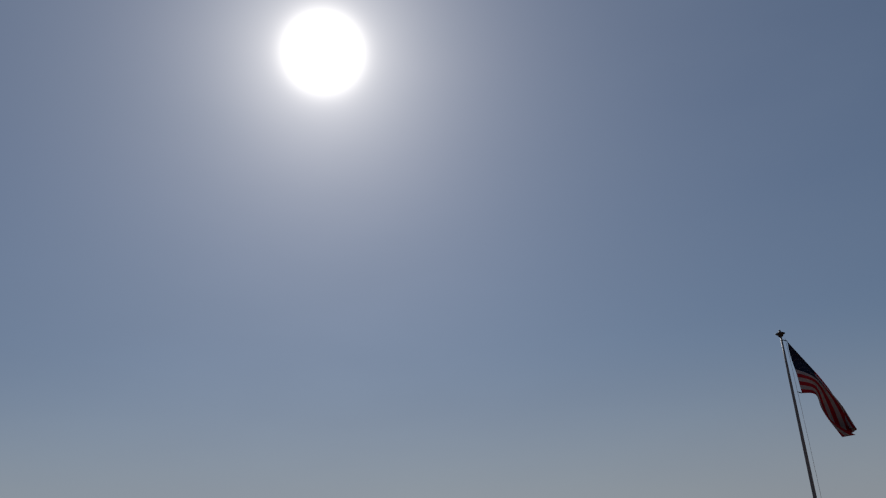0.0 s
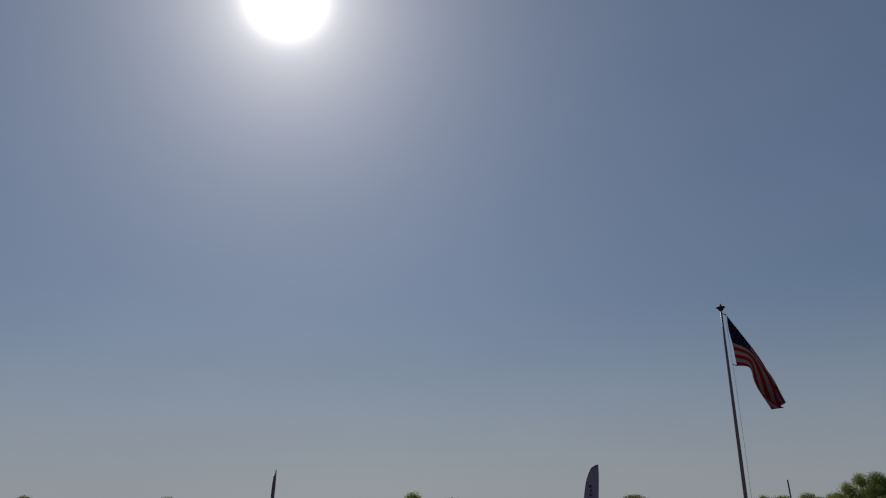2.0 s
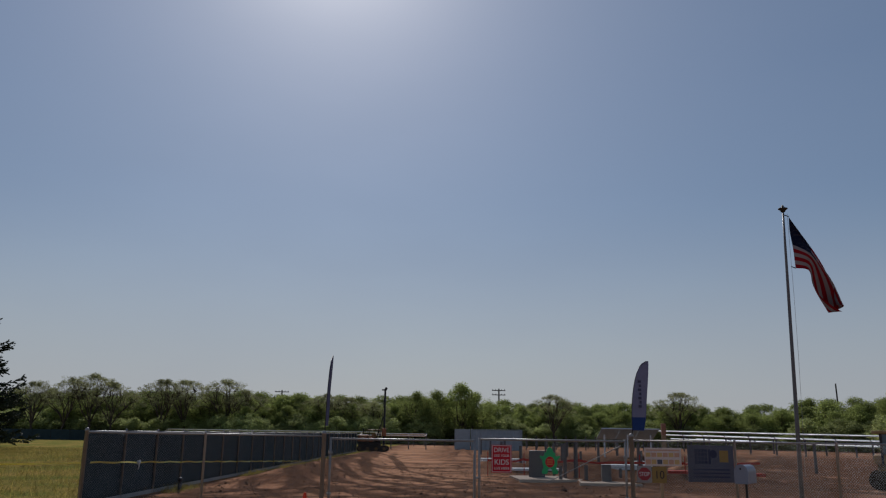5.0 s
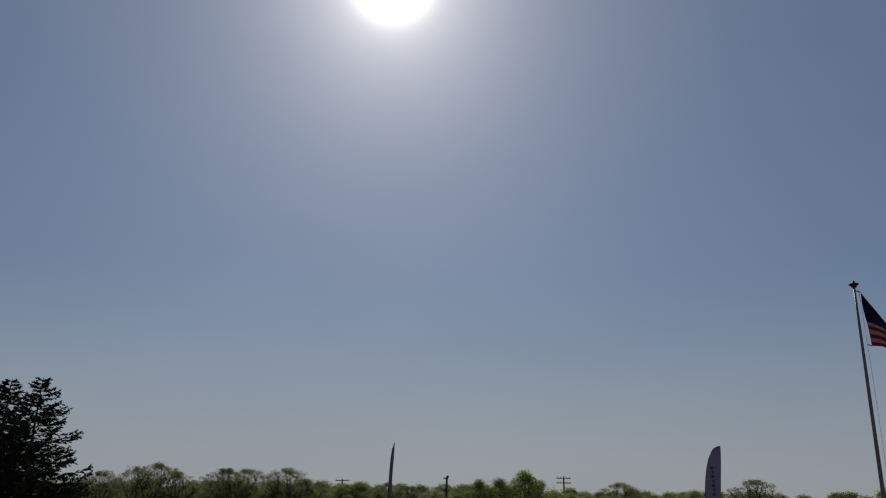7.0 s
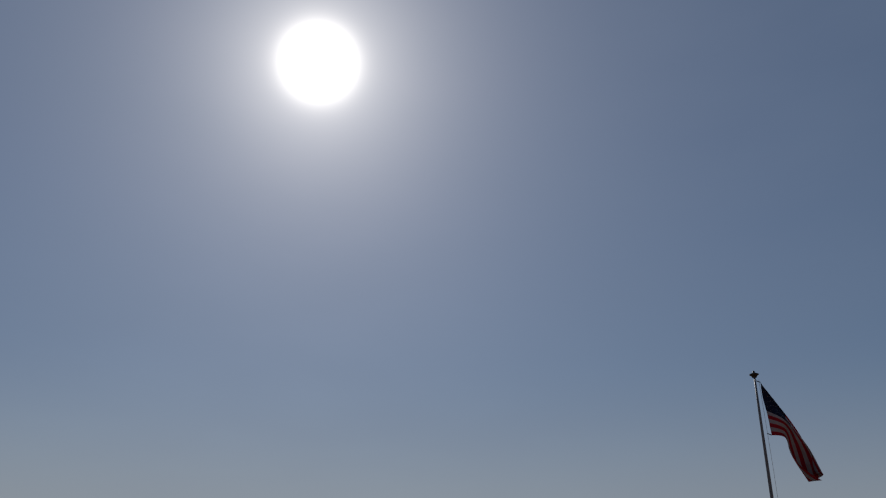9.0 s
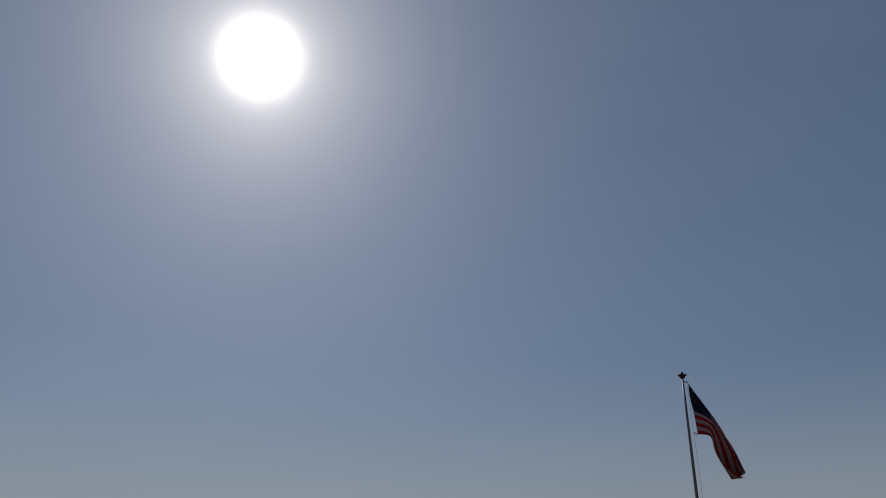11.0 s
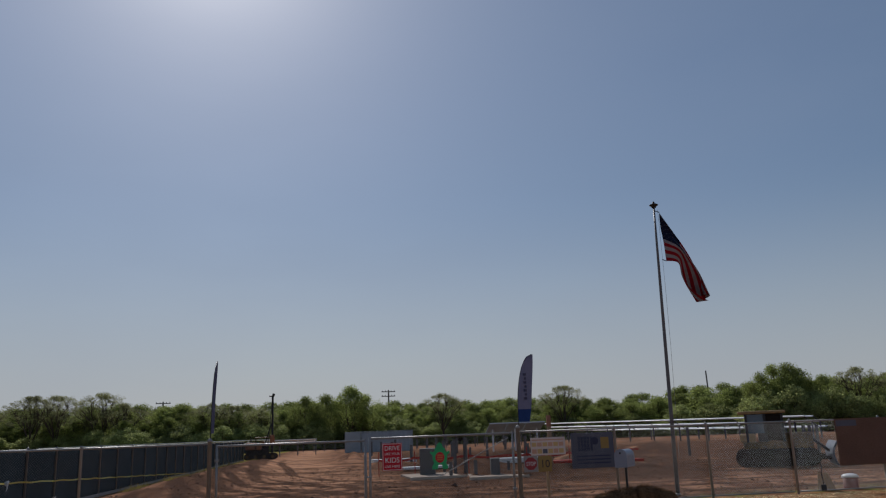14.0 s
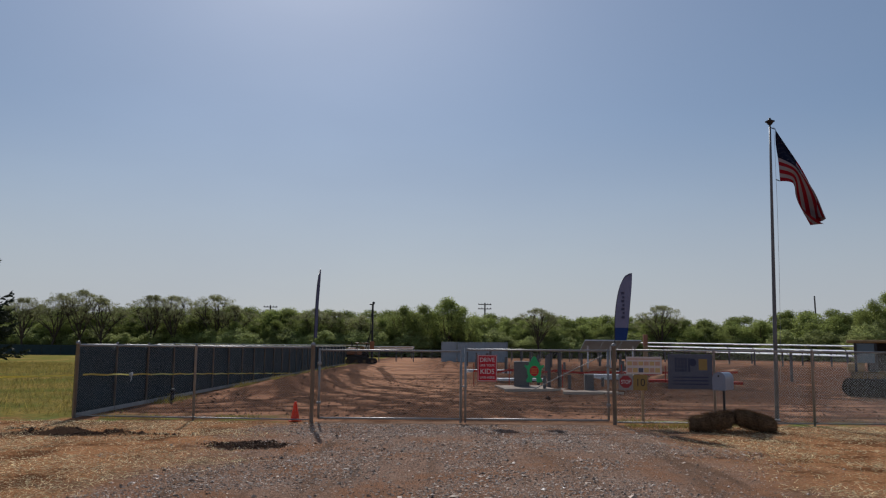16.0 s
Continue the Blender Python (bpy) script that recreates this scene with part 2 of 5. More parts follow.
def wheel_tracks(x, y):
    """Height and wear of the rutted earth, from the distance to each track."""
    x, y = np.broadcast_arrays(np.asarray(x, float), np.asarray(y, float))
    high, wear = np.zeros(x.shape), np.zeros(x.shape)
    on = (y > 19) & (y < 95) & (x > SIDE_X) & (x < 26)
    px_, py = x[on], y[on]
    if not px_.size:
        return high, wear
    h, w = np.zeros(px_.shape), np.zeros(px_.shape)
    wob = 0.22 * value_noise(px_, py, 5.0, 1) + 0.05 * value_noise(px_, py, 0.6, 5)
    for n, line in enumerate(TRACKS):
        best = np.full(px_.shape, 1e9)
        for (ax, ay), (bx, by) in zip(line, line[1:]):
            dx, dy = bx - ax, by - ay
            t = np.clip(((px_ - ax) * dx + (py - ay) * dy) / (dx * dx + dy * dy), 0, 1)
            best = np.minimum(best, np.hypot(px_ - ax - t * dx, py - ay - t * dy))
        side = np.abs(best + wob - 0.85)
        part_of = 0.45 + 0.55 * smoothstep(-0.35, 0.25, value_noise(px_, py, 6.0, n % 6))
        h += part_of * (-0.030 * np.exp(-(side / 0.20) ** 2) + 0.026 * np.exp(-((side - 0.40) / 0.17) ** 2)) * (0.9 + 0.3 * value_noise(px_, py, 1.4, 4))
        w = np.maximum(w, part_of * np.exp(-(side / 0.30) ** 2))
    high[on], wear[on] = h, w
    return high, wear


def ground_z(x, y):
    x, y = np.asarray(x, float), np.asarray(y, float)
    site = smoothstep(19.3, 22, y) * smoothstep(SIDE_X - 0.2, SIDE_X + 1.2, x) * (1 - smoothstep(90, 120, y))
    rough = 0.020 * value_noise(x, y, 3.1, 0) + 0.014 * value_noise(x, y, 0.8, 1) + 0.010 * value_noise(x, y, 0.35, 2)
    ruts = wheel_tracks(x, y)[0]
    spoil = smoothstep(3.5, 6, x) * (0.16 * np.exp(-((y - 27.9 - 0.8 * value_noise(x, y, 3.0, 1)) / 0.7) ** 2) + 0.42 * np.exp(-((y - 34.0 - value_noise(x, y, 2.5, 3)) / 1.2) ** 2)) * (0.75 + 0.7 * value_noise(x, y, 1.1, 4)) * (1 - np.exp(-((x - 17.0) / 3.5) ** 2))
    mounds = 0.0
    for mx, my, mw, md, mh in ((2.6, 47, 1.6, 1.3, 0.5), (6.0, 43, 2.0, 1.2, 0.55), (9.8, 47.5, 2.4, 1.5, 0.7), (13.5, 44, 2.0, 1.4, 0.6), (1.5, 60, 2.2, 2.0, 0.8), (7.0, 58, 3.0, 2.0, 0.7), (14, 60, 3.5, 2.2, 0.9), (20, 52, 2.6, 1.6, 0.7), (24, 46, 2.2, 1.5, 0.6)):
        mounds = mounds + mh * np.exp(-((x - mx) / mw) ** 2 - ((y - my) / md) ** 2) * (0.8 + 0.45 * value_noise(x, y, 0.9, 3))
    bank = 0.45 * np.exp(-((x - SIDE_X - 2.6) / 1.6) ** 2) * smoothstep(26, 34, y) * (1 - smoothstep(60, 75, y))
    near = (1 - smoothstep(19.0, 20.5, y)) * (0.012 * value_noise(x, y, 1.1, 4) + 0.008 * value_noise(x, y, 0.4, 5))
    heap = 0.0
    for hx, hy, hw, hd, hh in ((-6.2, 15.8, 0.75, 0.25, 0.045), (-7.45, 16.1, 0.38, 0.26, 0.09), (-8.3, 16.5, 0.5, 0.25, 0.03), (-3.2, 14.6, 0.5, 0.35, 0.03), (-3.6, 14.2, 0.4, 0.3, 0.02)):
        heap = heap + hh * np.exp(-((x - hx) / hw) ** 2 - ((y - hy) / hd) ** 2) * (1 + 0.9 * value_noise(x, y, 0.3, 2))
    return site * (rough + ruts + bank + spoil + mounds) + near + heap


def ground_mask_material():
    m = bpy.data.materials.new("ground_earth_straw_gravel_grass")
    m.use_nodes = True
    nt = m.node_tree
    b = nt.nodes["Principled BSDF"]
    b.inputs["Roughness"].default_value = 0.95
    b.inputs["Specular IOR Level"].default_value = 0.0
    co = nt.nodes.new("ShaderNodeTexCoord")
    sep = nt.nodes.new("ShaderNodeSeparateXYZ")
    nt.links.new(co.outputs["Object"], sep.inputs[0])

    def nz(scale, detail=5, rough=0.6):
        n = nt.nodes.new("ShaderNodeTexNoise")
        n.inputs["Scale"].default_value, n.inputs["Detail"].default_value, n.inputs["Roughness"].default_value = scale, detail, rough
        nt.links.new(co.outputs["Object"], n.inputs["Vector"])
        return n.outputs["Fac"]

    def math_(op, a, c=None, d=None, clamp=False):
        n = nt.nodes.new("ShaderNodeMath")
        n.operation, n.use_clamp = op, clamp
        for k, v in enumerate((a, c, d)):
            if v is None:
                continue
            if isinstance(v, (int, float)):
                n.inputs[k].default_value = v
            else:
                nt.links.new(v, n.inputs[k])
        return n.outputs[0]

    def ramp(v, lo, hi):
        n = nt.nodes.new("ShaderNodeMapRange")
        n.interpolation_type = "SMOOTHSTEP"
        n.inputs["From Min"].default_value, n.inputs["From Max"].default_value = lo, hi
        nt.links.new(v, n.inputs["Value"])
        return n.outputs["Result"]

    def colour(fac, a, c):
        n = nt.nodes.new("ShaderNodeMix")
        n.data_type = "RGBA"
        for key, v in (("A", a), ("B", c)):
            if isinstance(v, tuple):
                n.inputs[key].default_value = (*v, 1)
            else:
                nt.links.new(v, n.inputs[key])
        nt.links.new(fac, n.inputs["Factor"])
        return n.outputs["Result"]

    x, y = sep.outputs["X"], sep.outputs["Y"]
    wob = math_("MULTIPLY_ADD", nz(0.35), 3.0, -1.5)
    wob2 = math_("MULTIPLY_ADD", nz(1.6), 1.6, -0.8)
    xw = math_("ADD", math_("ADD", x, wob), wob2)
    yw = math_("ADD", y, wob2)
    # earth inside the site
    earth = colour(ramp(nz(0.42, 6, 0.65), 0.40, 0.60), (0.166, 0.087, 0.053), (0.470, 0.246, 0.145))
    earth = colour(ramp(nz(5, 6, 0.75), 0.46, 0.80), earth, (0.159, 0.084, 0.052))
    streak_co = nt.nodes.new("ShaderNodeMapping")
    streak_co.inputs["Rotation"].default_value = (0, 0, radians(4))
    streak_co.inputs["Scale"].default_value = (1.9, 0.16, 1.0)
    nt.links.new(co.outputs["Object"], streak_co.inputs["Vector"])
    streak = nt.nodes.new("ShaderNodeTexNoise")
    streak.inputs["Scale"].default_value, streak.inputs["Detail"].default_value, streak.inputs["Distortion"].default_value = 1.0, 6, 0.8
    nt.links.new(streak_co.outputs["Vector"], streak.inputs["Vector"])
    tracks = streak.outputs["Fac"]
    earth = colour(ramp(tracks, 0.50, 0.66), earth, (0.154, 0.081, 0.052))
    sweep_co = nt.nodes.new("ShaderNodeMapping")
    sweep_co.inputs["Rotation"].default_value = (0, 0, radians(-7))
    sweep_co.inputs["Scale"].default_value = (0.11, 0.62, 1.0)
    nt.links.new(co.outputs["Object"], sweep_co.inputs["Vector"])
    sweep = nt.nodes.new("ShaderNodeTexNoise")
    sweep.inputs["Scale"].default_value, sweep.inputs["Detail"].default_value, sweep.inputs["Distortion"].default_value = 1.0, 7, 0.7
    nt.links.new(sweep_co.outputs["Vector"], sweep.inputs["Vector"])
    ruts = sweep.outputs["Fac"]
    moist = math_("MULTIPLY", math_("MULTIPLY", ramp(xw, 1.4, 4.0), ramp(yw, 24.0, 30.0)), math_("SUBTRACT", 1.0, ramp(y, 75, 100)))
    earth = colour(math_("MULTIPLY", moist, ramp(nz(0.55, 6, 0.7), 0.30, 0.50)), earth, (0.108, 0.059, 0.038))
    dry = colour(ramp(nz(9, 6), 0.3, 0.7), (0.694, 0.376, 0.218), (0.372, 0.197, 0.117))
    roadm = math_("ABSOLUTE", math_("SUBTRACT", xw, math_("MULTIPLY_ADD", ramp(y, 24, 75), -3.5, -1.0)))
    earth = colour(math_("MULTIPLY", math_("MULTIPLY", math_("SUBTRACT", 1.0, ramp(roadm, 0.8, 3.8)), ramp(yw, 23.0, 33.0)), math_("MULTIPLY", ramp(nz(0.9, 5, 0.7), 0.22, 0.48), math_("SUBTRACT", 1.0, math_("MULTIPLY", ramp(ruts, 0.47, 0.58), 0.5)))), earth, dry)
    earth = colour(math_("MULTIPLY", ramp(ruts, 0.50, 0.60), 0.65), earth, (0.114, 0.064, 0.041))
    # damp churned soil where wheels have run
    worn = nt.nodes.new("ShaderNodeAttribute")
    worn.attribute_name = "wear"
    churned = math_("MULTIPLY", ramp(worn.outputs["Fac"], 0.15, 0.60), math_("MULTIPLY_ADD", ramp(nz(1.7, 5, 0.7), 0.35, 0.6), 0.35, 0.62))
    earth = colour(churned, earth, (0.097, 0.055, 0.037))
    # straw mulch outside the fence
    straw = colour(ramp(nz(22, 6, 0.75), 0.3, 0.7), (0.212, 0.096, 0.042), (0.644, 0.327, 0.154))
    straw = colour(ramp(nz(0.8, 6, 0.75), 0.46, 0.62), straw, (0.163, 0.075, 0.036))
    # gravel drive
    gravel = colour(ramp(nz(38, 5, 0.8), 0.3, 0.7), (0.134, 0.082, 0.056), (0.473, 0.305, 0.215))
    gravel = colour(ramp(nz(0.7, 6, 0.7), 0.44, 0.60), gravel, (0.296, 0.158, 0.093))
    gravel = colour(ramp(tracks, 0.50, 0.72), gravel, (0.184, 0.114, 0.076))
    drive = math_("MULTIPLY", ramp(xw, -5.2, -3.2), math_("SUBTRACT", 1.0, ramp(xw, 3.6, 6.0)))
    drive = math_("MULTIPLY", drive, math_("SUBTRACT", 1.0, ramp(yw, 17.2, 19.0)))
    outside = colour(drive, straw, gravel)
    apron = math_("MULTIPLY", ramp(yw, 17.6, 18.4), math_("MULTIPLY", ramp(x, -3.3, -2.7), math_("SUBTRACT", 1.0, ramp(x, 3.6, 4.4))))
    outside = colour(math_("MULTIPLY", apron, 0.8), outside, (0.270, 0.182, 0.128))
    # grass field to the side and all round
    grass = colour(ramp(nz(0.25, 5), 0.35, 0.65), (0.182, 0.197, 0.045), (0.447, 0.292, 0.089))
    grass = colour(ramp(nz(6, 5, 0.7), 0.35, 0.75), grass, (0.114, 0.128, 0.040))
    inside = math_("MULTIPLY", ramp(yw, 18.6, 19.4), ramp(x, SIDE_X - 0.15, SIDE_X + 0.15))
    field = math_("MAXIMUM", math_("MULTIPLY", ramp(yw, 18.2, 20.0), math_("SUBTRACT", 1.0, ramp(x, SIDE_X - 0.2, SIDE_X))), ramp(y, 138, 150))
    tufts = math_("MULTIPLY", math_("MULTIPLY", ramp(y, 18.3, 18.8), math_("SUBTRACT", 1.0, ramp(y, 19.6, 21.0))), ramp(nz(1.1, 4), 0.46, 0.62))
    tufts = math_("MULTIPLY", tufts, math_("ADD", math_("SUBTRACT", 1.0, ramp(x, -4.4, -3.4), None, True), ramp(x, 4.0, 4.6), None, True))
    for hx, hy, sx, sy in ((-7.2, 15.9, 1.6, 0.45), (-3.4, 14.4, 0.8, 0.6)):
        ex = math_("DIVIDE", math_("SUBTRACT", math_("ADD", x, math_("MULTIPLY", wob2, 0.7)), hx), sx)
        ey = math_("DIVIDE", math_("SUBTRACT", math_("ADD", y, math_("MULTIPLY", wob2, 0.35)), hy), sy)
        spot = math_("ADD", math_("MULTIPLY", ex, ex), math_("MULTIPLY", ey, ey))
        outside = colour(math_("SUBTRACT", 1.0, ramp(spot, 0.4, 1.3)), outside, (0.065, 0.040, 0.027))
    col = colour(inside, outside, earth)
    col = colour(field, col, grass)
    col = colour(tufts, col, (0.191, 0.204, 0.063))
    # dark wood floor under the far trees, their shade put into its colour
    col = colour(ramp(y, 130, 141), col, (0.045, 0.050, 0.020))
    nt.links.new(col, b.inputs["Base Color"])
    bp = nt.nodes.new("ShaderNodeBump")
    bp.inputs["Strength"].default_value, bp.inputs["Distance"].default_value = 0.9, 0.06
    nt.links.new(math_("MULTIPLY_ADD", nz(2.2, 5, 0.6), 0.35, nz(14, 6, 0.75)), bp.inputs["Height"])
    nt.links.new(bp.outputs["Normal"], b.inputs["Normal"])
    return m


def graded(lo, hi, step, far, growth=1.25):
    """Even steps from lo to hi, then growing steps out to +-far."""
    mid = list(np.arange(lo, hi + step / 2, step))
    out, s, v = [], step, mid[-1]
    while v < far:
        s *= growth
        v += s
        out.append(v)
    low, s, v = [], step, mid[0]
    while v > -far:
        s *= growth
        v -= s
        low.append(v)
    return np.array(low[::-1] + mid + out)


def build_ground():
    xs, ys = graded(-13, 15, 0.16, 4000), graded(8, 42, 0.11, 4000, 1.1)
    X, Y = np.meshgrid(xs, ys)
    Z = ground_z(X, Y)
    nx, ny = len(xs), len(ys)
    verts = np.stack([X.ravel(), Y.ravel(), Z.ravel()], 1)
    i = np.arange(ny - 1)[:, None] * nx + np.arange(nx - 1)[None, :]
    faces = np.stack([i, i + 1, i + nx + 1, i + nx], -1).reshape(-1, 4)
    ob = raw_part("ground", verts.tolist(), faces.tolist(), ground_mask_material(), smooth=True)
    ob.data.attributes.new("wear", "FLOAT", "POINT").data.foreach_set("value", wheel_tracks(X, Y)[1].ravel())
    tagged(ob, "brown rutted earth with straw mulch, grey gravel drive and grass", "ground", kind="structure")


build_ground()


# ---- fences and gate ----
def chain_link(name, x0, x1, z0, z1, parent, pitch=0.062, r=0.0009):
    """Two sets of slanting wires filling a rectangle at y = 0, one behind the other."""
    verts, faces = [], []
    h = z1 - z0
    for sign, yy in ((1, 0.0), (-1, 0.004)):
        start = x0 - (h if sign > 0 else 0)
        stop = x1 + (0 if sign > 0 else h)
        for k in range(int((stop - start) / pitch) + 1):
            a = start + k * pitch
            t0, t1 = 0.0, h
            if sign > 0:
                t0, t1 = max(0, x0 - a), min(h, x1 - a)
            else:
                t0, t1 = max(0, a - x1), min(h, a - x0)
            if t1 - t0 < 0.03:
                continue
            n = len(verts)
            for t in (t0, t1):
                px_, pz = a + sign * t, z0 + t
                for dx, dy in ((r, 0), (-r * 0.5, r * 0.87), (-r * 0.5, -r * 0.87)):
                    verts.append((px_ + dx, yy + dy, pz - sign * dx))
            faces += [(n, n + 1, n + 4, n + 3), (n + 1, n + 2, n + 5, n + 4), (n + 2, n, n + 3, n + 5)]
    ob = raw_part(name, verts, faces, WIRE, parent)
    ob["kind"] = "stuff"
    return ob


def post_mesh(height, radius, cap=True):
    bm = B()
    prof = [(radius, -0.25), (radius, height)]
    if cap:
        prof += [(radius * 1.18, height), (radius * 1.18, height + 0.03), (radius * 0.8, height + 0.065), (radius * 0.2, height + 0.08)]
    return lathe(bm, prof, 12)


def rail(x0, x1, z, parent, r=0.021, y=0.0, name="rail"):
    return part(name, tube(B(), [(x0, y, z), (x1, y, z)], r, 8), GALV, parent, smooth=True)


def gate_leaf(hinge_x, free_x, label, brace=False, top=1.70):
    g = thing("gate_leaf", 0, FRONT_Y, 0, 0, label, "gate", "double gate")
    lo, hi = min(hinge_x, free_x), max(hinge_x, free_x)
    z0, z1 = 0.10, top
    rail(lo, hi, z1, g, 0.024, name="top_rail")
    rail(lo, hi, z0, g, 0.024, name="bottom_rail")
    for xx in (lo, hi):
        part("stile", tube(B(), [(xx, 0, z0 - (0.08 if xx == free_x else 0.0)), (xx, 0, z1 + 0.04)], 0.027, 10), GALV, g, smooth=True)
    chain_link("wire_mesh", lo, hi, z0, z1, g)
    for zz in (0.45, 1.35):
        bm = B()
        lathe(bm, [(0.05, -0.03), (0.055, 0), (0.05, 0.03)], 10, (hinge_x, 0, zz))
        part("hinge", bm, GALV, g)
    if brace:
        part("brace", tube(B(), [(lo + 1.5, 0.02, 0.75), (hi - 0.1, 0.02, 1.6)], 0.011, 6), GALV, g)
    return g


GATE_L, GATE_M, GATE_R = -3.02, 0.50, 4.02


def build_gate():
    left = gate_leaf(GATE_L + 0.16, GATE_M - 0.05, "galvanised chain link gate leaf, closed, in a tube frame", top=1.66)
    right = gate_leaf(GATE_R - 0.14, GATE_M + 0.05, "galvanised chain link gate leaf with slanting brace, closed", True)
    for xx, high in ((GATE_L, 1.76), (GATE_R, 1.80)):
        p = thing("gate_post", xx, FRONT_Y, 0, 0, "thick galvanised steel gate post with domed cap", "post", "gate posts")
        part("post", post_mesh(high, 0.048), GALV, p, smooth=True)
    lt = thing("gate_latch", GATE_M, FRONT_Y - 0.03, 0.85, 0, "galvanised fork latch joining the two gate leaves", "latch")
    bm = B()
    box(bm, -0.09, 0.09, -0.02, 0.02, -0.02, 0.02, 0.004)
    part("bar", bm, GALV, lt)
    part("drop_rod", tube(B(), [(-0.08, 0, 0.5), (-0.08, 0, -0.84)], 0.009, 6), GALV, lt)


def fence_run(name, x0, x1, posts, label, thick_ends=(), y0=FRONT_Y, y1=FRONT_Y, height=1.72):
    """Open chain link between two points, in its own straight frame."""
    length = math.hypot(x1 - x0, y1 - y0)
    f = thing(name, x0, y0, 0, math.degrees(math.atan2(y1 - y0, x1 - x0)), label, "fence")
    rail(0, length, height, f, 0.02, name="top_rail")
    part("bottom_rail", tube(B(), [(0, 0, 0.06), (length, 0, 0.06)], 0.017, 8), GALV, f, smooth=True)
    for k, s in enumerate(posts):
        part("post", lathe(B(), [(0.03, -0.2), (0.03, height + 0.02), (0.036, height + 0.03), (0.012, height + 0.07)], 10, (s, 0, 0)), GALV, f, smooth=True)
    chain_link("wire_mesh", 0, length, 0.06, height, f)
    return f


def side_fence():
    """Screened fence running back from the corner; each bay has its own cloth."""
    f = thing("screened_fence", SIDE_X, 19.35, 0, 90.8, "long chain link fence covered with navy privacy screen", "fence")
    bay, n = 2.42, 25
    me = None
    for k in range(n + 1):
        ob = part("post", post_mesh(1.75 if k == 0 else 1.74, 0.045 if k == 0 else 0.03), GALV, f, smooth=True)
        ob.location = (k * bay, 0, 0)
        if k == n:
            break
        part("top_rail", tube(B(), [(k * bay, 0, 1.74), ((k + 1) * bay, 0, 1.74)], 0.022, 8), GALV, f, smooth=True)
        part("bottom_strip", box(B(), k * bay + 0.03, (k + 1) * bay - 0.03, -0.03, 0.0, 0.0, 0.11, 0.008), STRIP, f, "pale grey bottom rail")
        verts, faces = [], []
        nx, nz = 14, 10
        for i in range(nx + 1):
            for j in range(nz + 1):
                s, z = i / nx, j / nz
                sag = 0.035 * math.sin(math.pi * s) * math.sin(math.pi * z) * (0.5 + random.random())
                verts.append((k * bay - 0.02 + (bay + 0.04) * s, 0.042 + 0.004 * (k % 2) + sag, 0.05 + 1.68 * z))
        for i in range(nx):
            for j in range(nz):
                a = i * (nz + 1) + j
                faces.append((a, a + nz + 1, a + nz + 2, a + 1))
        part_ob = raw_part("privacy_screen", verts, faces, SCREEN, f, smooth=True)
        sol = part_ob.modifiers.new("thickness", "SOLIDIFY")
        sol.thickness = 0.004
    return f


STRIP = material("pale_strip", (0.36, 0.35, 0.33), 0.8, 0, 0.25, 20, 2, 0.2)
build_gate()
side_fence()
fence_run("chain_link_fence", SIDE_X + 0.05, GATE_L - 0.05, (2.92,), "open galvanised chain link fence on a tube frame", y0=19.32, y1=FRONT_Y)
fence_run("chain_link_fence", GATE_R + 0.05, 10.78, (2.30, 4.62), "open galvanised chain link fence with steel posts", y1=FRONT_Y + 0.1)


# ---- flagpole ----
def build_flag():
    pole = thing("flagpole", 8.34, 20.1, 0, 0, "tall tapered aluminium flagpole with ball finial", "flagpole")
    H = 7.635
    lean = Vector((0.14, 0.0))
    bm = tube(B(), [(lean.x * t, lean.y * t, H * t - 0.3 * (t == 0)) for t in (0, 0.3, 0.6, 0.85, 1.0)], [0.053, 0.049, 0.041, 0.032, 0.025], 14)
    part("shaft", bm, ALU, pole, smooth=True)
    bm = lathe(B(), [(0.03, -0.04), (0.055, -0.035), (0.075, 0.01), (0.118, 0.035), (0.122, 0.052), (0.06, 0.08), (0.032, 0.095), (0.034, 0.12), (0.015, 0.145)], 14, (lean.x, 0, H - 0.02))
    part("finial", bm, DARK_METAL, pole, "dark truck and ball finial", smooth=True)
    part("base_collar", lathe(B(), [(0.08, -0.1), (0.08, 0.04), (0.05, 0.06)], 14), GALV, pole)
    part("halyard", tube(B(), [(lean.x * t + 0.09 + 0.05 * math.sin(3.1 * t), -0.02, H * t) for t in (0.12, 0.3, 0.5, 0.7, 0.9, 0.985)], 0.004, 5), STRIP, pole, "thin pale rope")
    return pole


RED_CLOTH = material("red_cloth", (0.20, 0.008, 0.016), 0.85, 0, 0.15, 200, 3, 0.1, translucent=0.05)
WHITE_CLOTH = material("white_cloth", (0.22, 0.20, 0.22), 0.85, 0, 0.08, 200, 3, 0.1, translucent=0.05)
NAVY_CLOTH = material("navy_cloth", (0.006, 0.008, 0.024), 0.75, 0, 0.15, 200, 3, 0.1, translucent=0.03)


def bend(points, u):
    """A smooth curve through evenly spaced points, u from 0 to 1."""
    n = len(points) - 1
    k = min(n - 1, int(u * n))
    t = u * n - k
    p = [Vector((q[0], 0, q[1])) for q in (points[max(0, k - 1)], points[k], points[k + 1], points[min(n, k + 2)])]
    return 0.5 * (2 * p[1] + (p[2] - p[0]) * t + (2 * p[0] - 5 * p[1] + 4 * p[2] - p[3]) * t * t + (3 * p[1] - p[0] - 3 * p[2] + p[3]) * t ** 3)


TOP_EDGE = ((0, 0), (0.34, -0.46), (0.68, -1.02), (0.96, -1.64), (1.08, -2.30))
LOW_EDGE = ((0.08, -1.36), (0.42, -1.42), (0.54, -1.78), (0.72, -2.16), (0.96, -2.52))


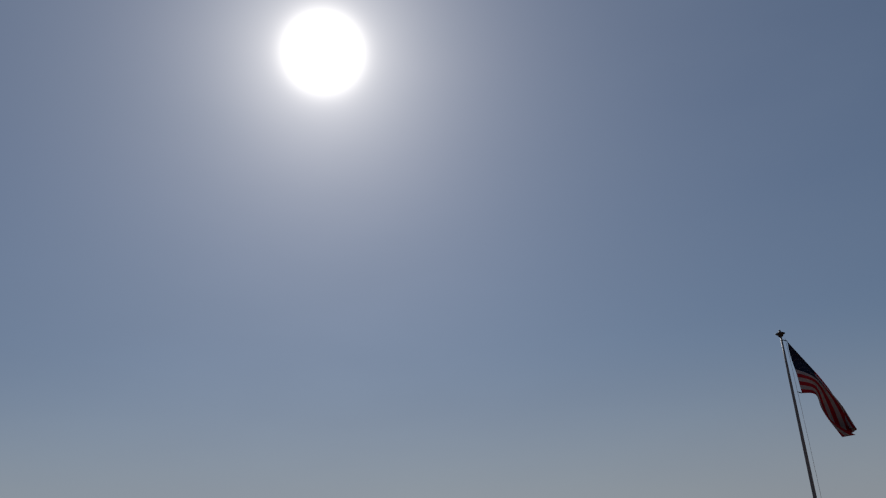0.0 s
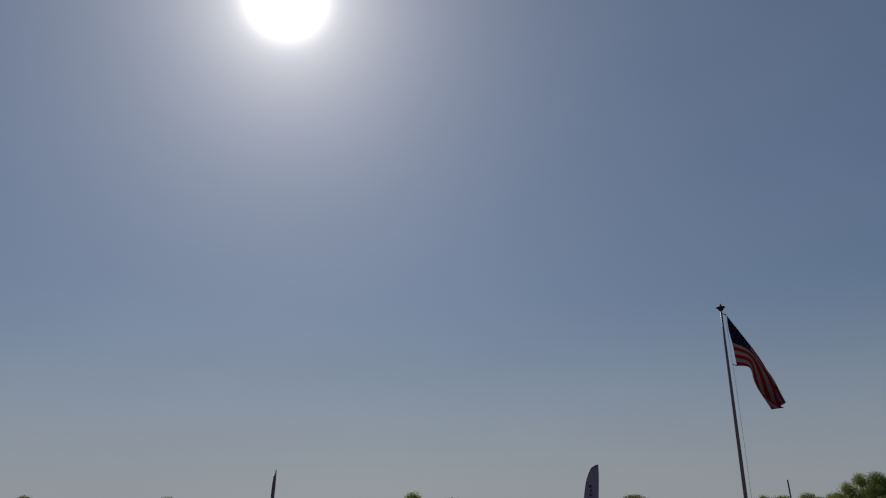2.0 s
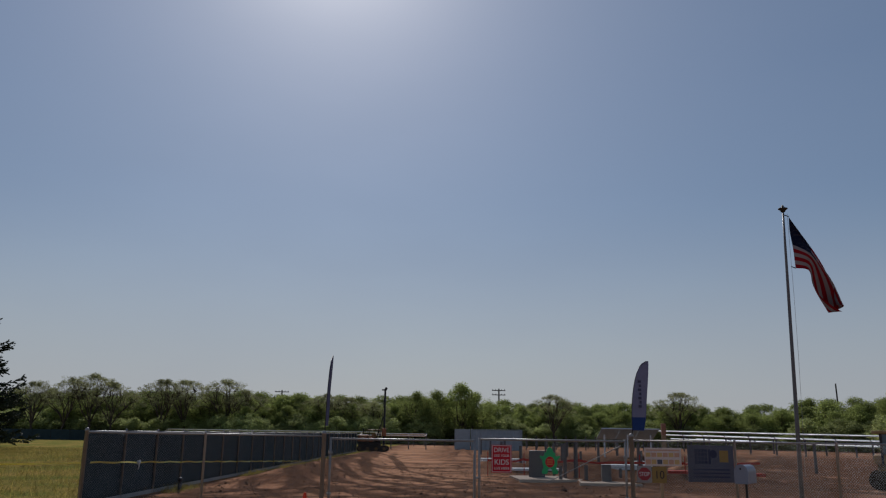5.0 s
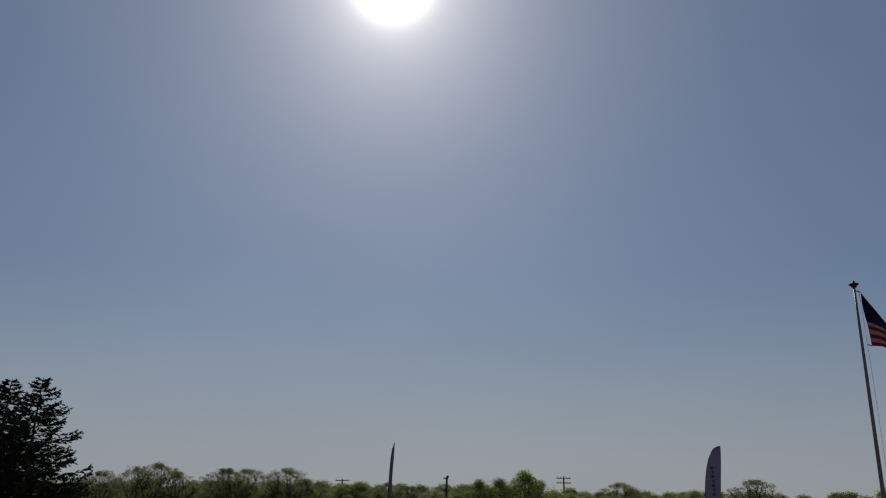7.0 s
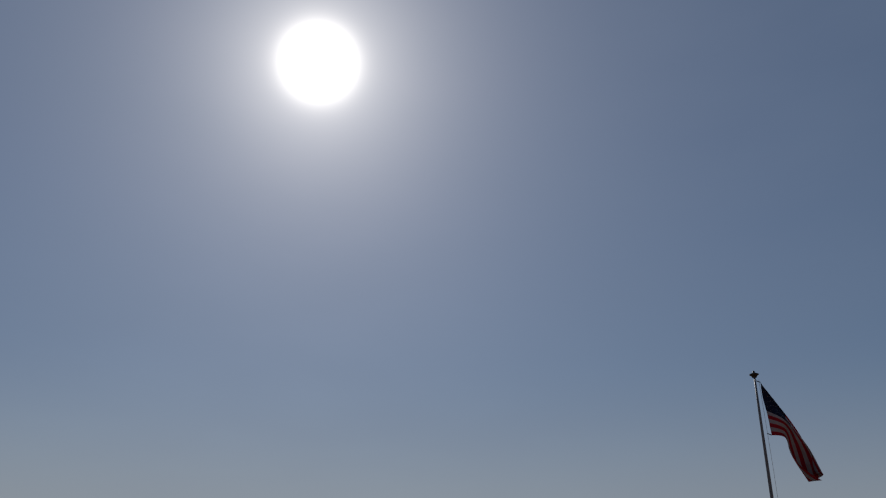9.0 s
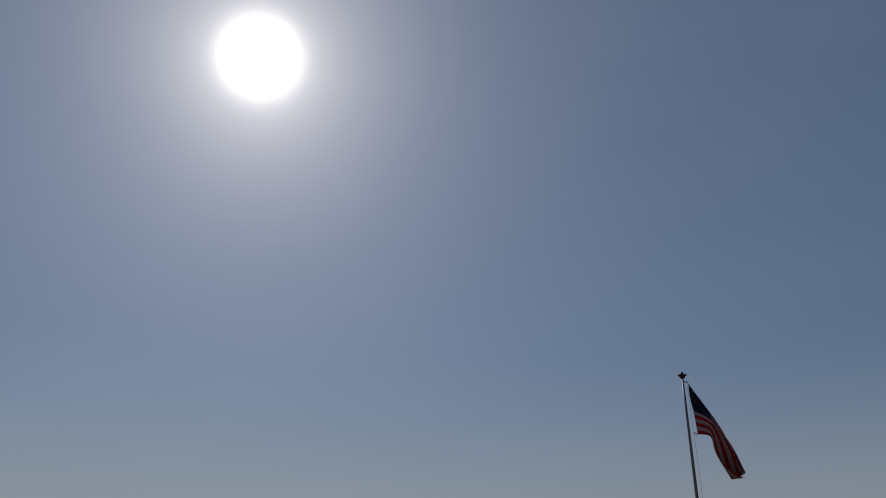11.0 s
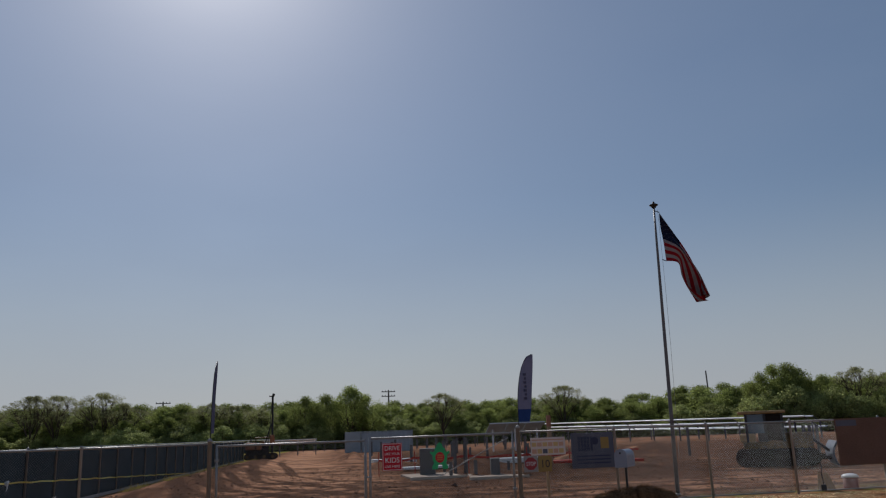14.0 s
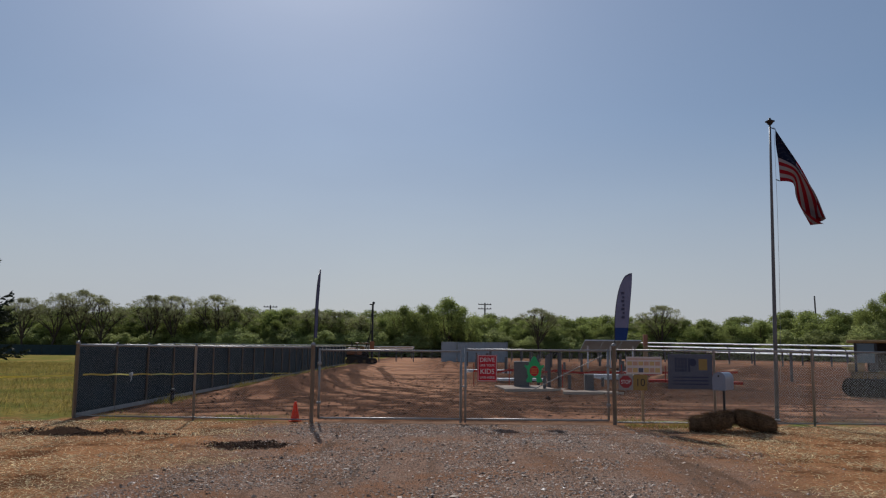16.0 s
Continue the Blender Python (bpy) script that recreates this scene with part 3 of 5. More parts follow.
def flag_point(u, v):
    """A point of the drooping cloth; u along the fly, v down the hoist, both 0 to 1."""
    p = bend(TOP_EDGE, u).lerp(bend(LOW_EDGE, u), v)
    fold = 0.03 + 0.30 * u
    p.y = fold * math.sin(2 * math.pi * (1.2 * v + 0.45 * u)) + 0.06 * math.sin(7 * u + 3 * v)
    p.x += 0.07 * u * math.sin(9 * v + 4 * u)
    return p


def cloth_patch(name, u0, u1, v0, v1, mat, parent, nu=40, nv=3):
    verts = [flag_point(u0 + (u1 - u0) * i / nu, v0 + (v1 - v0) * j / nv) for i in range(nu + 1) for j in range(nv + 1)]
    faces = [(i * (nv + 1) + j, (i + 1) * (nv + 1) + j, (i + 1) * (nv + 1) + j + 1, i * (nv + 1) + j + 1) for i in range(nu) for j in range(nv)]
    return raw_part(name, verts, faces, mat, parent, smooth=True)


def build_cloth():
    f = thing("flag", 8.34 + 0.26, 20.06, 7.44, 0, "drooping cloth flag with red and white stripes and navy canton", "flag")
    for k in range(13):
        cloth_patch("stripe", 0.4 if k < 7 else 0.0, 1.0, k / 13, (k + 1) / 13, RED_CLOTH if k % 2 == 0 else WHITE_CLOTH, f)
    cloth_patch("canton", 0.0, 0.4, 0.0, 7 / 13, NAVY_CLOTH, f, 20, 14)
    verts, faces = [], []
    for r in range(9):
        for c in range(6 - r % 2):
            uc, vc = 0.4 * (2 * c + 1 + r % 2) / 12, 7 / 13 * (r + 1) / 10
            for side in (-0.006, 0.006):
                n = len(verts)
                ring = []
                for a in range(10):
                    q = (0.0065 if a % 2 == 0 else 0.0027)
                    w = flag_point(max(0, uc + q * math.sin(a * math.pi / 5)), vc - 1.6 * q * math.cos(a * math.pi / 5))
                    w.y += side
                    ring.append(w)
                verts += ring
                faces.append(tuple(range(n, n + 10)))
    st = raw_part("stars", verts, faces, WHITE_CLOTH, f, "small white stars")
    st["kind"] = "stuff"
    for v in (0.0, 1.0):
        p = flag_point(0, v)
        part("clip", tube(B(), [p, p + Vector((-0.10, 0.03, 0.05))], 0.012, 6), DARK_METAL, f)


build_flag()
build_cloth()


# ---- trees ----
TREE_SHAPES = {
    # fork height, crown centre, half width, half height (shares of the height), limbs, twigs a limb, clump size, leaves a clump, leaf size
    "open": (0.24, 0.60, 0.46, 0.36, 9, 13, 0.050, 62, 0.13),
    "full": (0.14, 0.50, 0.36, 0.47, 9, 7, 0.115, 120, 0.20),
    "bush": (0.08, 0.46, 0.50, 0.50, 7, 5, 0.150, 110, 0.22),
}


def bough(bm, a, b, r0, r1, rng, sides=5, lift=0.10):
    """A limb from a to b that bows upwards and wanders a little."""
    a, b = Vector(a), Vector(b)
    L = (b - a).length
    pts, rad = [], []
    for k in range(5):
        t = k / 4
        p = a.lerp(b, t) + Vector((0, 0, lift * L * math.sin(math.pi * t)))
        if 0 < k < 4:
            p += Vector((rng.uniform(-1, 1), rng.uniform(-1, 1), rng.uniform(-0.5, 0.5))) * 0.05 * L
        pts.append(p)
        rad.append(r0 + (r1 - r0) * t)
    tube(bm, pts, rad, sides, False)
    return pts


def make_tree(seed, height, kind):
    rng = random.Random(seed)
    fork, cz, rx, rz, n_main, n_sub, clump, per, size = TREE_SHAPES[kind]
    h = height
    root = thing("tree", 0, -300 - 20 * seed, 0)
    bm = B()
    lean = Vector((rng.uniform(-0.05, 0.05) * h, rng.uniform(-0.05, 0.05) * h, 0))
    start = lean + Vector((0, 0, fork * h))
    tube(bm, [(0, 0, -0.3), lean * 0.4 + Vector((0, 0, fork * h * 0.5)), start], [0.024 * h, 0.019 * h, 0.016 * h], 8, False)
    centres = []
    for i in range(n_main):
        a = 2 * math.pi * (i + rng.uniform(-0.3, 0.3)) / n_main
        e = rng.uniform(-0.15, 1.0) if kind != "open" else rng.uniform(0.25, 1.0)
        q = math.sqrt(max(0.05, 1 - e * e)) * rng.uniform(0.8, 1.05)
        target = lean + Vector((math.cos(a) * rx * h * q, math.sin(a) * rx * h * q, (cz + rz * e) * h))
        limb = bough(bm, start, target, (0.0085 if kind == "open" else 0.011) * h, 0.003 * h, rng, 6, 0.10)
        centres.append(target)
        for k in range(n_sub):
            s = limb[rng.choice((1, 2, 2, 3, 3))]
            aa, ee = a + rng.gauss(0, 0.55), max(-0.55 if kind != "open" else -0.15, min(1.0, e + rng.gauss(0, 0.33)))
            qq = math.sqrt(max(0.02, 1 - ee * ee)) * rng.uniform(0.65, 1.1)
            t2 = lean + Vector((math.cos(aa) * rx * h * qq, math.sin(aa) * rx * h * qq, (cz + rz * ee * rng.uniform(0.9, 1.08)) * h))
            bough(bm, s, t2, 0.003 * h, 0.001 * h, rng, 3, 0.06)
            centres.append(t2)
    part("trunk", bm, BARK, root, smooth=True)
    if kind != "open":      # leaves right through the crown and down to the ground
        for _ in range(34):
            a, q, e = rng.uniform(0, 2 * math.pi), math.sqrt(rng.random()), rng.uniform(-0.9, 0.7)
            w = rx * h * q * math.sqrt(1 - 0.6 * e * e)
            centres.append(Vector((math.cos(a) * w, math.sin(a) * w, (cz + rz * e) * h)))
    verts, faces = [], []
    flat = 0.75 if kind == "open" else 0.85
    for c in centres:
        r = clump * h * rng.uniform(0.6, 1.35)
        for _ in range(per):
            d = Vector((rng.gauss(0, 1), rng.gauss(0, 1), rng.gauss(0, 1))).normalized()
            p = c + Vector((d.x, d.y, d.z * flat)) * r * rng.uniform(0.25, 1.0) ** 0.5
            if p.z < 0.15:
                continue
            s = size * rng.uniform(0.5, 1.3)
            u = Vector((rng.uniform(-1, 1), rng.uniform(-1, 1), rng.uniform(-0.7, 0.7))).normalized()
            v = u.cross(d + Vector((0.01, 0.02, 0.03))).normalized()
            n = len(verts)
            verts += [p - u * s * 0.6, p + u * s * 0.5 + v * s * 0.35, p + u * s * 0.4 - v * s * 0.4]
            faces.append((n, n + 1, n + 2))
    raw_part("crown", verts, faces, {"open": LEAF_YOUNG, "full": LEAF, "bush": LEAF_SHRUB_LIT}[kind], root)
    return root, sorted(v.z for v in verts)[int(len(verts) * 0.995)]


PROTO = {"open": [make_tree(s, 11.0, "open") for s in range(1, 7)],
         "full": [make_tree(s, 9.0, "full") for s in range(11, 16)],
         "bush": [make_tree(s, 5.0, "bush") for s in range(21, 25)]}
TREE_TAGS = {"open": ("broad tree with bare dark limbs and thin young leaves", "tree", "field edge trees"),
             "full": ("dense green leafy tree in the far tree line", "tree", "far tree line"),
             "bush": ("low dense green shrub at the foot of trees", "shrub", "far undergrowth")}
USED = set()


def plant(kind, x, y, height, wide=1.0, pick=None):
    rng = random.Random(int(x * 131 + y * 17))
    number = rng.randrange(len(PROTO[kind])) if pick is None else pick
    src, top = PROTO[kind][number]
    k = height / top
    m = pose(x, y, 0, 0, 0, rng.uniform(0, 360))
    ob = src if (kind, number) not in USED else None
    if ob is None:
        ob = copy_thing(src, m)
    USED.add((kind, number))
    ob.matrix_basis = m @ Matrix.Diagonal((k * wide, k * wide, k, 1))
    if kind == "bush":
        ob.name = "shrub"
    tagged(ob, *TREE_TAGS[kind])
    return ob


def tree_line_y(x):
    return 152 - 22 * smoothstep(20, 90, abs(x) if x > 0 else 0) + 5 * math.sin(x * 0.06)


def build_treeline():
    rng = random.Random(5)

    def crest(x):
        """Height of the wood's even top along the site."""
        return 8.9 - 0.6 * float(smoothstep(-42, -25, x)) - 0.5 * float(smoothstep(38, 46, x)) + 1.0 * float(smoothstep(54, 62, x))

    for back, low, high, step in ((5, 0.92, 1.06, 3.4), (-1, 0.82, 1.0, 3.4), (-6, 0.62, 0.86, 3.2)):
        x = -165.0
        while x < 125:
            y = float(tree_line_y(x)) + back + rng.uniform(-2.0, 2.0)
            plant("full", x, y, rng.uniform(low, high) * crest(x), rng.uniform(1.15, 1.55))
            x += rng.uniform(0.75, 1.25) * step
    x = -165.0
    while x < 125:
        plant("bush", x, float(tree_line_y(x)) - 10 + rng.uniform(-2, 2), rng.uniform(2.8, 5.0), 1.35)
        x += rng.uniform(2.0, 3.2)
    # open-crowned trees standing out above the rest
    for x, h, pick in ((-94, 11.4, 0), (-74, 10.6, 5), (-69.2, 11.5, 1), (-63.8, 12.2, 2), (-60.0, 10.6, 3), (-52.0, 11.3, 3), (-46.8, 11.2, 0), (-40.3, 11.5, 4), (-36.5, 9.5, 5),
                       (-22.5, 9.0, 2), (-18.3, 8.4, 3), (-13.4, 7.8, 1), (17.2, 8.8, 4), (39.2, 9.5, 0), (80, 9.7, 2), (92, 12.0, 1)):
        plant("open", x, 141 if x < 60 else 118, h * 0.93 if x < -12 else h, 1.15, pick)
    for x, y, h, w in ((-6.9, 141, 8.9, 0.9), (-3.4, 141, 9.1, 0.9), (0.7, 140, 10.4, 0.95), (3.2, 142, 8.9, 0.9), (60.8, 140, 8.6, 0.9), (64.6, 119, 9.2, 0.8), (67.2, 120, 10.4, 0.8), (69.5, 119, 10.6, 0.8), (71.5, 121, 9.9, 0.9),
                       (75, 119, 8.6, 0.9), (84, 118, 8.0, 1.1), (88, 117, 9.2, 1.1), (95, 119, 10, 1.1)):
        plant("full", x, y, h, w)
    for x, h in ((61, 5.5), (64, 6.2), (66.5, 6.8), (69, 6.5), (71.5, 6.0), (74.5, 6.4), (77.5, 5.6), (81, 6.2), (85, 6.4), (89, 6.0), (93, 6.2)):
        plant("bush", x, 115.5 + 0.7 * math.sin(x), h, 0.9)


build_treeline()


def build_spruce(x, y, height, seed):
    rng = random.Random(seed)
    t = thing("spruce_tree", x, y, 0, rng.uniform(0, 360), "tall dark spruce with drooping needle branches on grass", "tree", "spruces")
    bm = B()
    tube(bm, [(0, 0, -0.3), (0.03, 0, height * 0.3), (0, 0.04, height * 0.7), (0, 0, height)], [0.24, 0.19, 0.09, 0.02], 9)
    part("trunk", bm, BARK, t, smooth=True)
    bm, verts, faces = B(), [], []
    z = 1.3
    while z < height - 0.25:
        f = (height - z) / height
        for k in range(rng.choice((5, 6, 7))):
            a = rng.uniform(0, 2 * math.pi)
            L = (0.25 + 7.0 * f ** 0.92) * rng.uniform(0.55, 1.08)
            rise = 0.30 - 0.42 * f + rng.uniform(-0.08, 0.12)
            d = Vector((math.cos(a), math.sin(a), 0))
            pts = [Vector((0, 0, z)) + d * (L * s) + Vector((0, 0, L * (rise * s - 0.30 * s * s + 0.34 * s ** 4))) for s in (0, 0.3, 0.6, 0.85, 1.0)]
            tube(bm, pts, [0.035 * f + 0.012, 0.028 * f + 0.01, 0.02 * f + 0.008, 0.01, 0.004], 4, False)
            n_tw = int(10 + 34 * L / 4)
            for _ in range(n_tw):
                s = rng.uniform(0.12, 1.0) ** 0.8
                i = min(3, int(s * 4))
                q = pts[i].lerp(pts[i + 1], s * 4 - i)
                side = d.cross(Vector((0, 0, 1))) * rng.choice((-1, 1))
                tw = (d * rng.uniform(0.3, 0.9) + side * rng.uniform(0.2, 0.9) + Vector((0, 0, rng.uniform(-0.45, 0.45)))).normalized()
                tl = rng.uniform(0.25, 0.6) * (0.6 + 0.5 * f)
                for m in range(4):
                    qq = q + tw * tl * m / 4
                    up = Vector((rng.uniform(-1, 1), rng.uniform(-1, 1), rng.uniform(-1, 1))).normalized()
                    w = tw.cross(up).normalized() * 0.08
                    n = len(verts)
                    verts += [qq - w, qq + tw * tl * 0.45, qq + w]
                    faces.append((n, n + 1, n + 2))
        z += rng.uniform(0.12, 0.21) + 0.16 * (1 - f)
    part("branch_frame", bm, BARK, t)
    raw_part("needles", verts, faces, NEEDLE, t)


build_spruce(-38.9, 62, 12.7, 3)
build_spruce(-42.6, 63.5, 12.9, 8)


# ---- fixed writing ----
def lettering(text, height, mat, parent, x, z, y=-0.012, width=None, name="lettering"):
    cu = bpy.data.curves.new(name, "FONT")
    cu.body, cu.size, cu.align_x, cu.extrude = text, height / 0.7, "CENTER", 0.001
    tmp = bpy.data.objects.new(name, cu)
    scene.collection.objects.link(tmp)
    bpy.context.view_layer.update()
    me = bpy.data.meshes.new_from_object(tmp.evaluated_get(bpy.context.evaluated_depsgraph_get()))
    bpy.data.objects.remove(tmp)
    me.materials.clear()
    me.materials.append(mat)
    ob = new(name, me)
    xs = [v.co.x for v in me.vertices]
    k = width / (max(xs) - min(xs)) if width else 1.0
    ob.parent = parent
    ob.matrix_basis = Matrix.Translation((x, y, z - height / 2)) @ Matrix.Rotation(radians(90), 4, "X") @ Matrix.Diagonal((k, 1, 1, 1))
    return ob


def paint(name, colour, rough=0.5, vary=0.10, **kw):
    return material(name, colour, rough, 0, vary, 60, 3, 0.04, **kw)


RED = paint("sign_red", (0.55, 0.035, 0.05), 0.45, translucent=0.12)
WHITE = paint("sign_white", (0.72, 0.72, 0.70), 0.45)
GREEN = paint("sign_green", (0.07, 0.46, 0.19), 0.5, translucent=0.2)
YELLOW = paint("sign_yellow", (0.62, 0.36, 0.03), 0.5)
ORANGE = paint("sign_orange", (0.62, 0.20, 0.05), 0.5)
BLACK = paint("black", (0.02, 0.02, 0.022), 0.5)
SLATE = paint("slate_blue_board", (0.085, 0.09, 0.125), 0.55, 0.15)
NAVY = paint("navy_print", (0.015, 0.02, 0.06), 0.5)
WOOD = material("raw_timber", (0.34, 0.24, 0.14), 0.8, 0, 0.25, 25, 3, 0.25)
CONE = paint("cone_orange", (0.85, 0.085, 0.03), 0.45, translucent=0.25)
PRINT = paint("faded_blue_print", (0.04, 0.042, 0.09), 0.7)
VIOLET = material("faded_flag_cloth", (0.09, 0.09, 0.145), 0.8, 0, 0.15, 80, 3, 0.1, translucent=0.3)
BLUE_CLOTH = material("blue_flag_cloth", (0.012, 0.025, 0.085), 0.8, 0, 0.15, 80, 3, 0.1, translucent=0.3)
YELLOW_TAPE = paint("yellow_tape", (0.80, 0.68, 0.16), 0.45, translucent=0.3)
COIR = material("coir_fibre", (0.07, 0.045, 0.027), 0.95, 0, 0.5, 30, 4, 0.8, second=(0.20, 0.125, 0.07))
# the second straw colour is raised to paint in glints
STRAW = material("straw_blades", (0.38, 0.195, 0.085), 0.8, 0, 0.3, 5, 0.7, 0, second=(0.95, 0.68, 0.40), per_island=0.75, translucent=0.2)
STONE = material("gravel_stones", (0.36, 0.245, 0.165), 0.65, 0, 0.3, 20, 0.8, 0.2, per_island=0.75)
CLOD = material("earth_clods", (0.17, 0.105, 0.068), 0.95, 0, 0.35, 14, 0.8, 0.4, per_island=0.35)
CONCRETE = material("concrete", (0.31, 0.24, 0.185), 0.85, 0, 0.35, 18, 1.2, 0.2)
BOXGREY = paint("container_grey_blue", (0.30, 0.34, 0.37), 0.6, 0.15)
CABINET = paint("cabinet_grey", (0.105, 0.10, 0.095), 0.55, 0.15)
DOZER = material("machine_yellow", (0.34, 0.20, 0.06), 0.55, 0, 0.3, 12, 2, 0.1, second=(0.34, 0.22, 0.10))
DIRTY = material("mud_caked_yellow", (0.085, 0.055, 0.03), 0.85, 0, 0.4, 9, 2, 0.2, second=(0.14, 0.085, 0.035))
RUBBER = material("dark_track_steel", (0.028, 0.022, 0.018), 0.95, 0.0, 0.4, 30, 4, 0.3)
BLADE = material("worn_blade_steel", (0.06, 0.075, 0.11), 0.5, 0.4, 0.35, 10, 2, 0.15)
GLASS = material("cab_glass", (0.09, 0.14, 0.18), 0.12, 0.0, 0.05, 5, 1, 0.0)
NET = paint("orange_barrier", (0.45, 0.06, 0.04), 0.6, translucent=0.25)
RIG = material("rusty_orange_machine", (0.30, 0.12, 0.05), 0.6, 0.1, 0.4, 10, 2, 0.2)
ZINC = material("rack_zinc", (0.62, 0.64, 0.67), 0.35, 0.25, 0.12, 20, 2, 0.03)
MODULE = material("panel_back_grey", (0.46, 0.56, 0.62), 0.8, 0.1, 0.1, 8, 1, 0.0)
PALE = paint("pale_panel_edge", (0.72, 0.72, 0.70), 0.35)
POLE_WOOD = material("weathered_pole", (0.11, 0.095, 0.085), 0.9, 0, 0.3, 12, 1.5, 0.3)
MAILBOX = paint("mailbox_grey", (0.22, 0.24, 0.30), 0.35, 0.08)


# ---- signs on the gate and fence ----
def flat_sign(name, x, z0, z1, w, mat, label, y=FRONT_Y - 0.035, category="sign", border=None):
    s = thing(name, x, y, z0, 0, label, category)
    h = z1 - z0
    part("panel", box(B(), -w / 2, w / 2, -0.006, 0.006, 0, h, 0.003), mat, s)
    if border:
        for x0, x1, za, zb in ((-w / 2 + .012, w / 2 - .012, .012, .022), (-w / 2 + .012, w / 2 - .012, h - .022, h - .012),
                               (-w / 2 + .012, -w / 2 + .022, .0225, h - .0225), (w / 2 - .022, w / 2 - .012, .0225, h - .0225)):
            part("border", box(B(), x0, x1, -0.0095, -0.0065, za, zb), border, s)
    return s


def bar(parent, mat, x0, x1, z0, z1, y=-0.008, name="bar"):
    return part(name, box(B(), x0, x1, y - 0.002, y, z0, z1), mat, parent)


NOTICE = paint("faded_notice", (0.66, 0.55, 0.50), 0.6, 0.15)
PALE_YELLOW = paint("pale_yellow", (0.60, 0.40, 0.16), 0.6)
PALE_ORANGE = paint("pale_orange", (0.58, 0.33, 0.22), 0.6)
DULL_RED = paint("dull_red", (0.30, 0.03, 0.035), 0.6, 0.15)
DULL = paint("dull_panel", (0.30, 0.27, 0.25), 0.6, 0.15)
OCHRE = paint("dull_yellow", (0.30, 0.19, 0.05), 0.6, 0.15)


def build_signs():
    s = flat_sign("drive_slowly_sign", 1.055, 0.97, 1.58, 0.457, RED, "red sign with white lettering, wired to the gate mesh", border=WHITE)
    lettering("DRIVE", 0.10, WHITE, s, 0, 0.50, -0.010, 0.34)
    lettering("LIKE YOUR", 0.055, WHITE, s, 0, 0.375, -0.010, 0.34)
    lettering("KIDS", 0.115, WHITE, s, 0, 0.235, -0.010, 0.32)
    lettering("LIVE HERE", 0.055, WHITE, s, 0, 0.095, -0.010, 0.34)
    # green cut-out plate with a red oval
    s = thing("cutout_sign", 2.15, FRONT_Y - 0.045, 0.95, 0, "green cut-out plastic sign with a red oval on gate", "sign")
    def ring(cx, cz, rx, rz, n=18):
        return [(cx + rx * math.cos(2 * math.pi * k / n), cz + rz * math.sin(2 * math.pi * k / n)) for k in range(n)]
    half = ((0.05, 0.57), (0.085, 0.48), (0.13, 0.465), (0.115, 0.42), (0.165, 0.39), (0.22, 0.415), (0.225, 0.37), (0.17, 0.32), (0.165, 0.22), (0.14, 0.14),
            (0.185, 0.07), (0.175, 0.01), (0.06, 0.01), (0.045, 0.10))
    outline = [(0, 0.61), *half, (0, 0.13), *[(-hx, hz) for hx, hz in half[::-1]]]
    part("plate", plate(B(), outline, -0.006, 0.006), GREEN, s)
    part("oval", plate(B(), ring(0, 0.27, 0.105, 0.12), -0.0105, -0.0065), RED, s, "red oval with pale lines")
    for zz in (0.22, 0.27, 0.32):
        bar(s, ORANGE, -0.07, 0.07, zz - 0.012, zz + 0.012, -0.011)
    # white notice with coloured bars
    s = flat_sign("notice_sign", 4.72, 1.17, 1.57, 0.83, NOTICE, "faded white notice with orange and yellow blocks, on fence", y=FRONT_Y - 0.004)
    bar(s, PALE_ORANGE, -0.38, 0.38, 0.335, 0.36)
    for k in range(6):
        bar(s, (PALE_YELLOW, PALE_ORANGE)[k % 2], -0.39 + 0.13 * k, -0.28 + 0.13 * k, 0.20, 0.29)
        bar(s, (PALE_ORANGE, PALE_YELLOW)[k % 2] if k != 2 else SLATE, -0.39 + 0.13 * k, -0.28 + 0.13 * k, 0.04, 0.14)
    s = flat_sign("stop_sign", 4.285, 0.80, 1.165, 0.33, DULL, "pale panel with a red stop octagon, on the fence", y=FRONT_Y - 0.006)
    part("octagon", plate(B(), [(0.15 * math.cos(radians(22.5 + 45 * k)), 0.19 + 0.15 * math.sin(radians(22.5 + 45 * k))) for k in range(8)], -0.0105, -0.0065), DULL_RED, s)
    lettering("STOP", 0.09, WHITE, s, 0, 0.19, -0.0125, 0.22)
    s = flat_sign("speed_sign", 4.625, 0.80, 1.155, 0.32, OCHRE, "dull yellow square speed sign, number ten, on fence", y=FRONT_Y - 0.004)
    lettering("10", 0.17, BLACK, s, 0, 0.18, -0.0085, 0.18)
    s = flat_sign("company_board", 5.81, 0.83, 1.64, 1.04, SLATE, "large faded slate blue board on the fence mesh", y=FRONT_Y + 0.036)
    for i in range(4):
        for j in range(4):
            bar(s, NAVY, -0.36 + 0.075 * i, -0.30 + 0.075 * i, 0.40 + 0.085 * j, 0.47 + 0.085 * j, name="square")
    part("ring_mark", plate(B(), ring(0.06, 0.62, 0.085, 0.09), -0.0105, -0.0065), NAVY, s)
    bar(s, NAVY, -0.05, -0.0, 0.40, 0.72, -0.008)
    bar(s, OCHRE, 0.20, 0.40, 0.44, 0.70, name="square")
    for zz in (0.10, 0.18, 0.26):
        bar(s, PRINT, -0.40, 0.42, zz, zz + 0.03)
    st = thing("wooden_stake", 4.76, FRONT_Y + 0.35, 0, 0, "pale raw timber stake driven in behind the fence", "stake")
    part("shaft", box(B(), -0.03, 0.03, -0.02, 0.02, -0.2, 1.35, 0.004), WOOD, st)
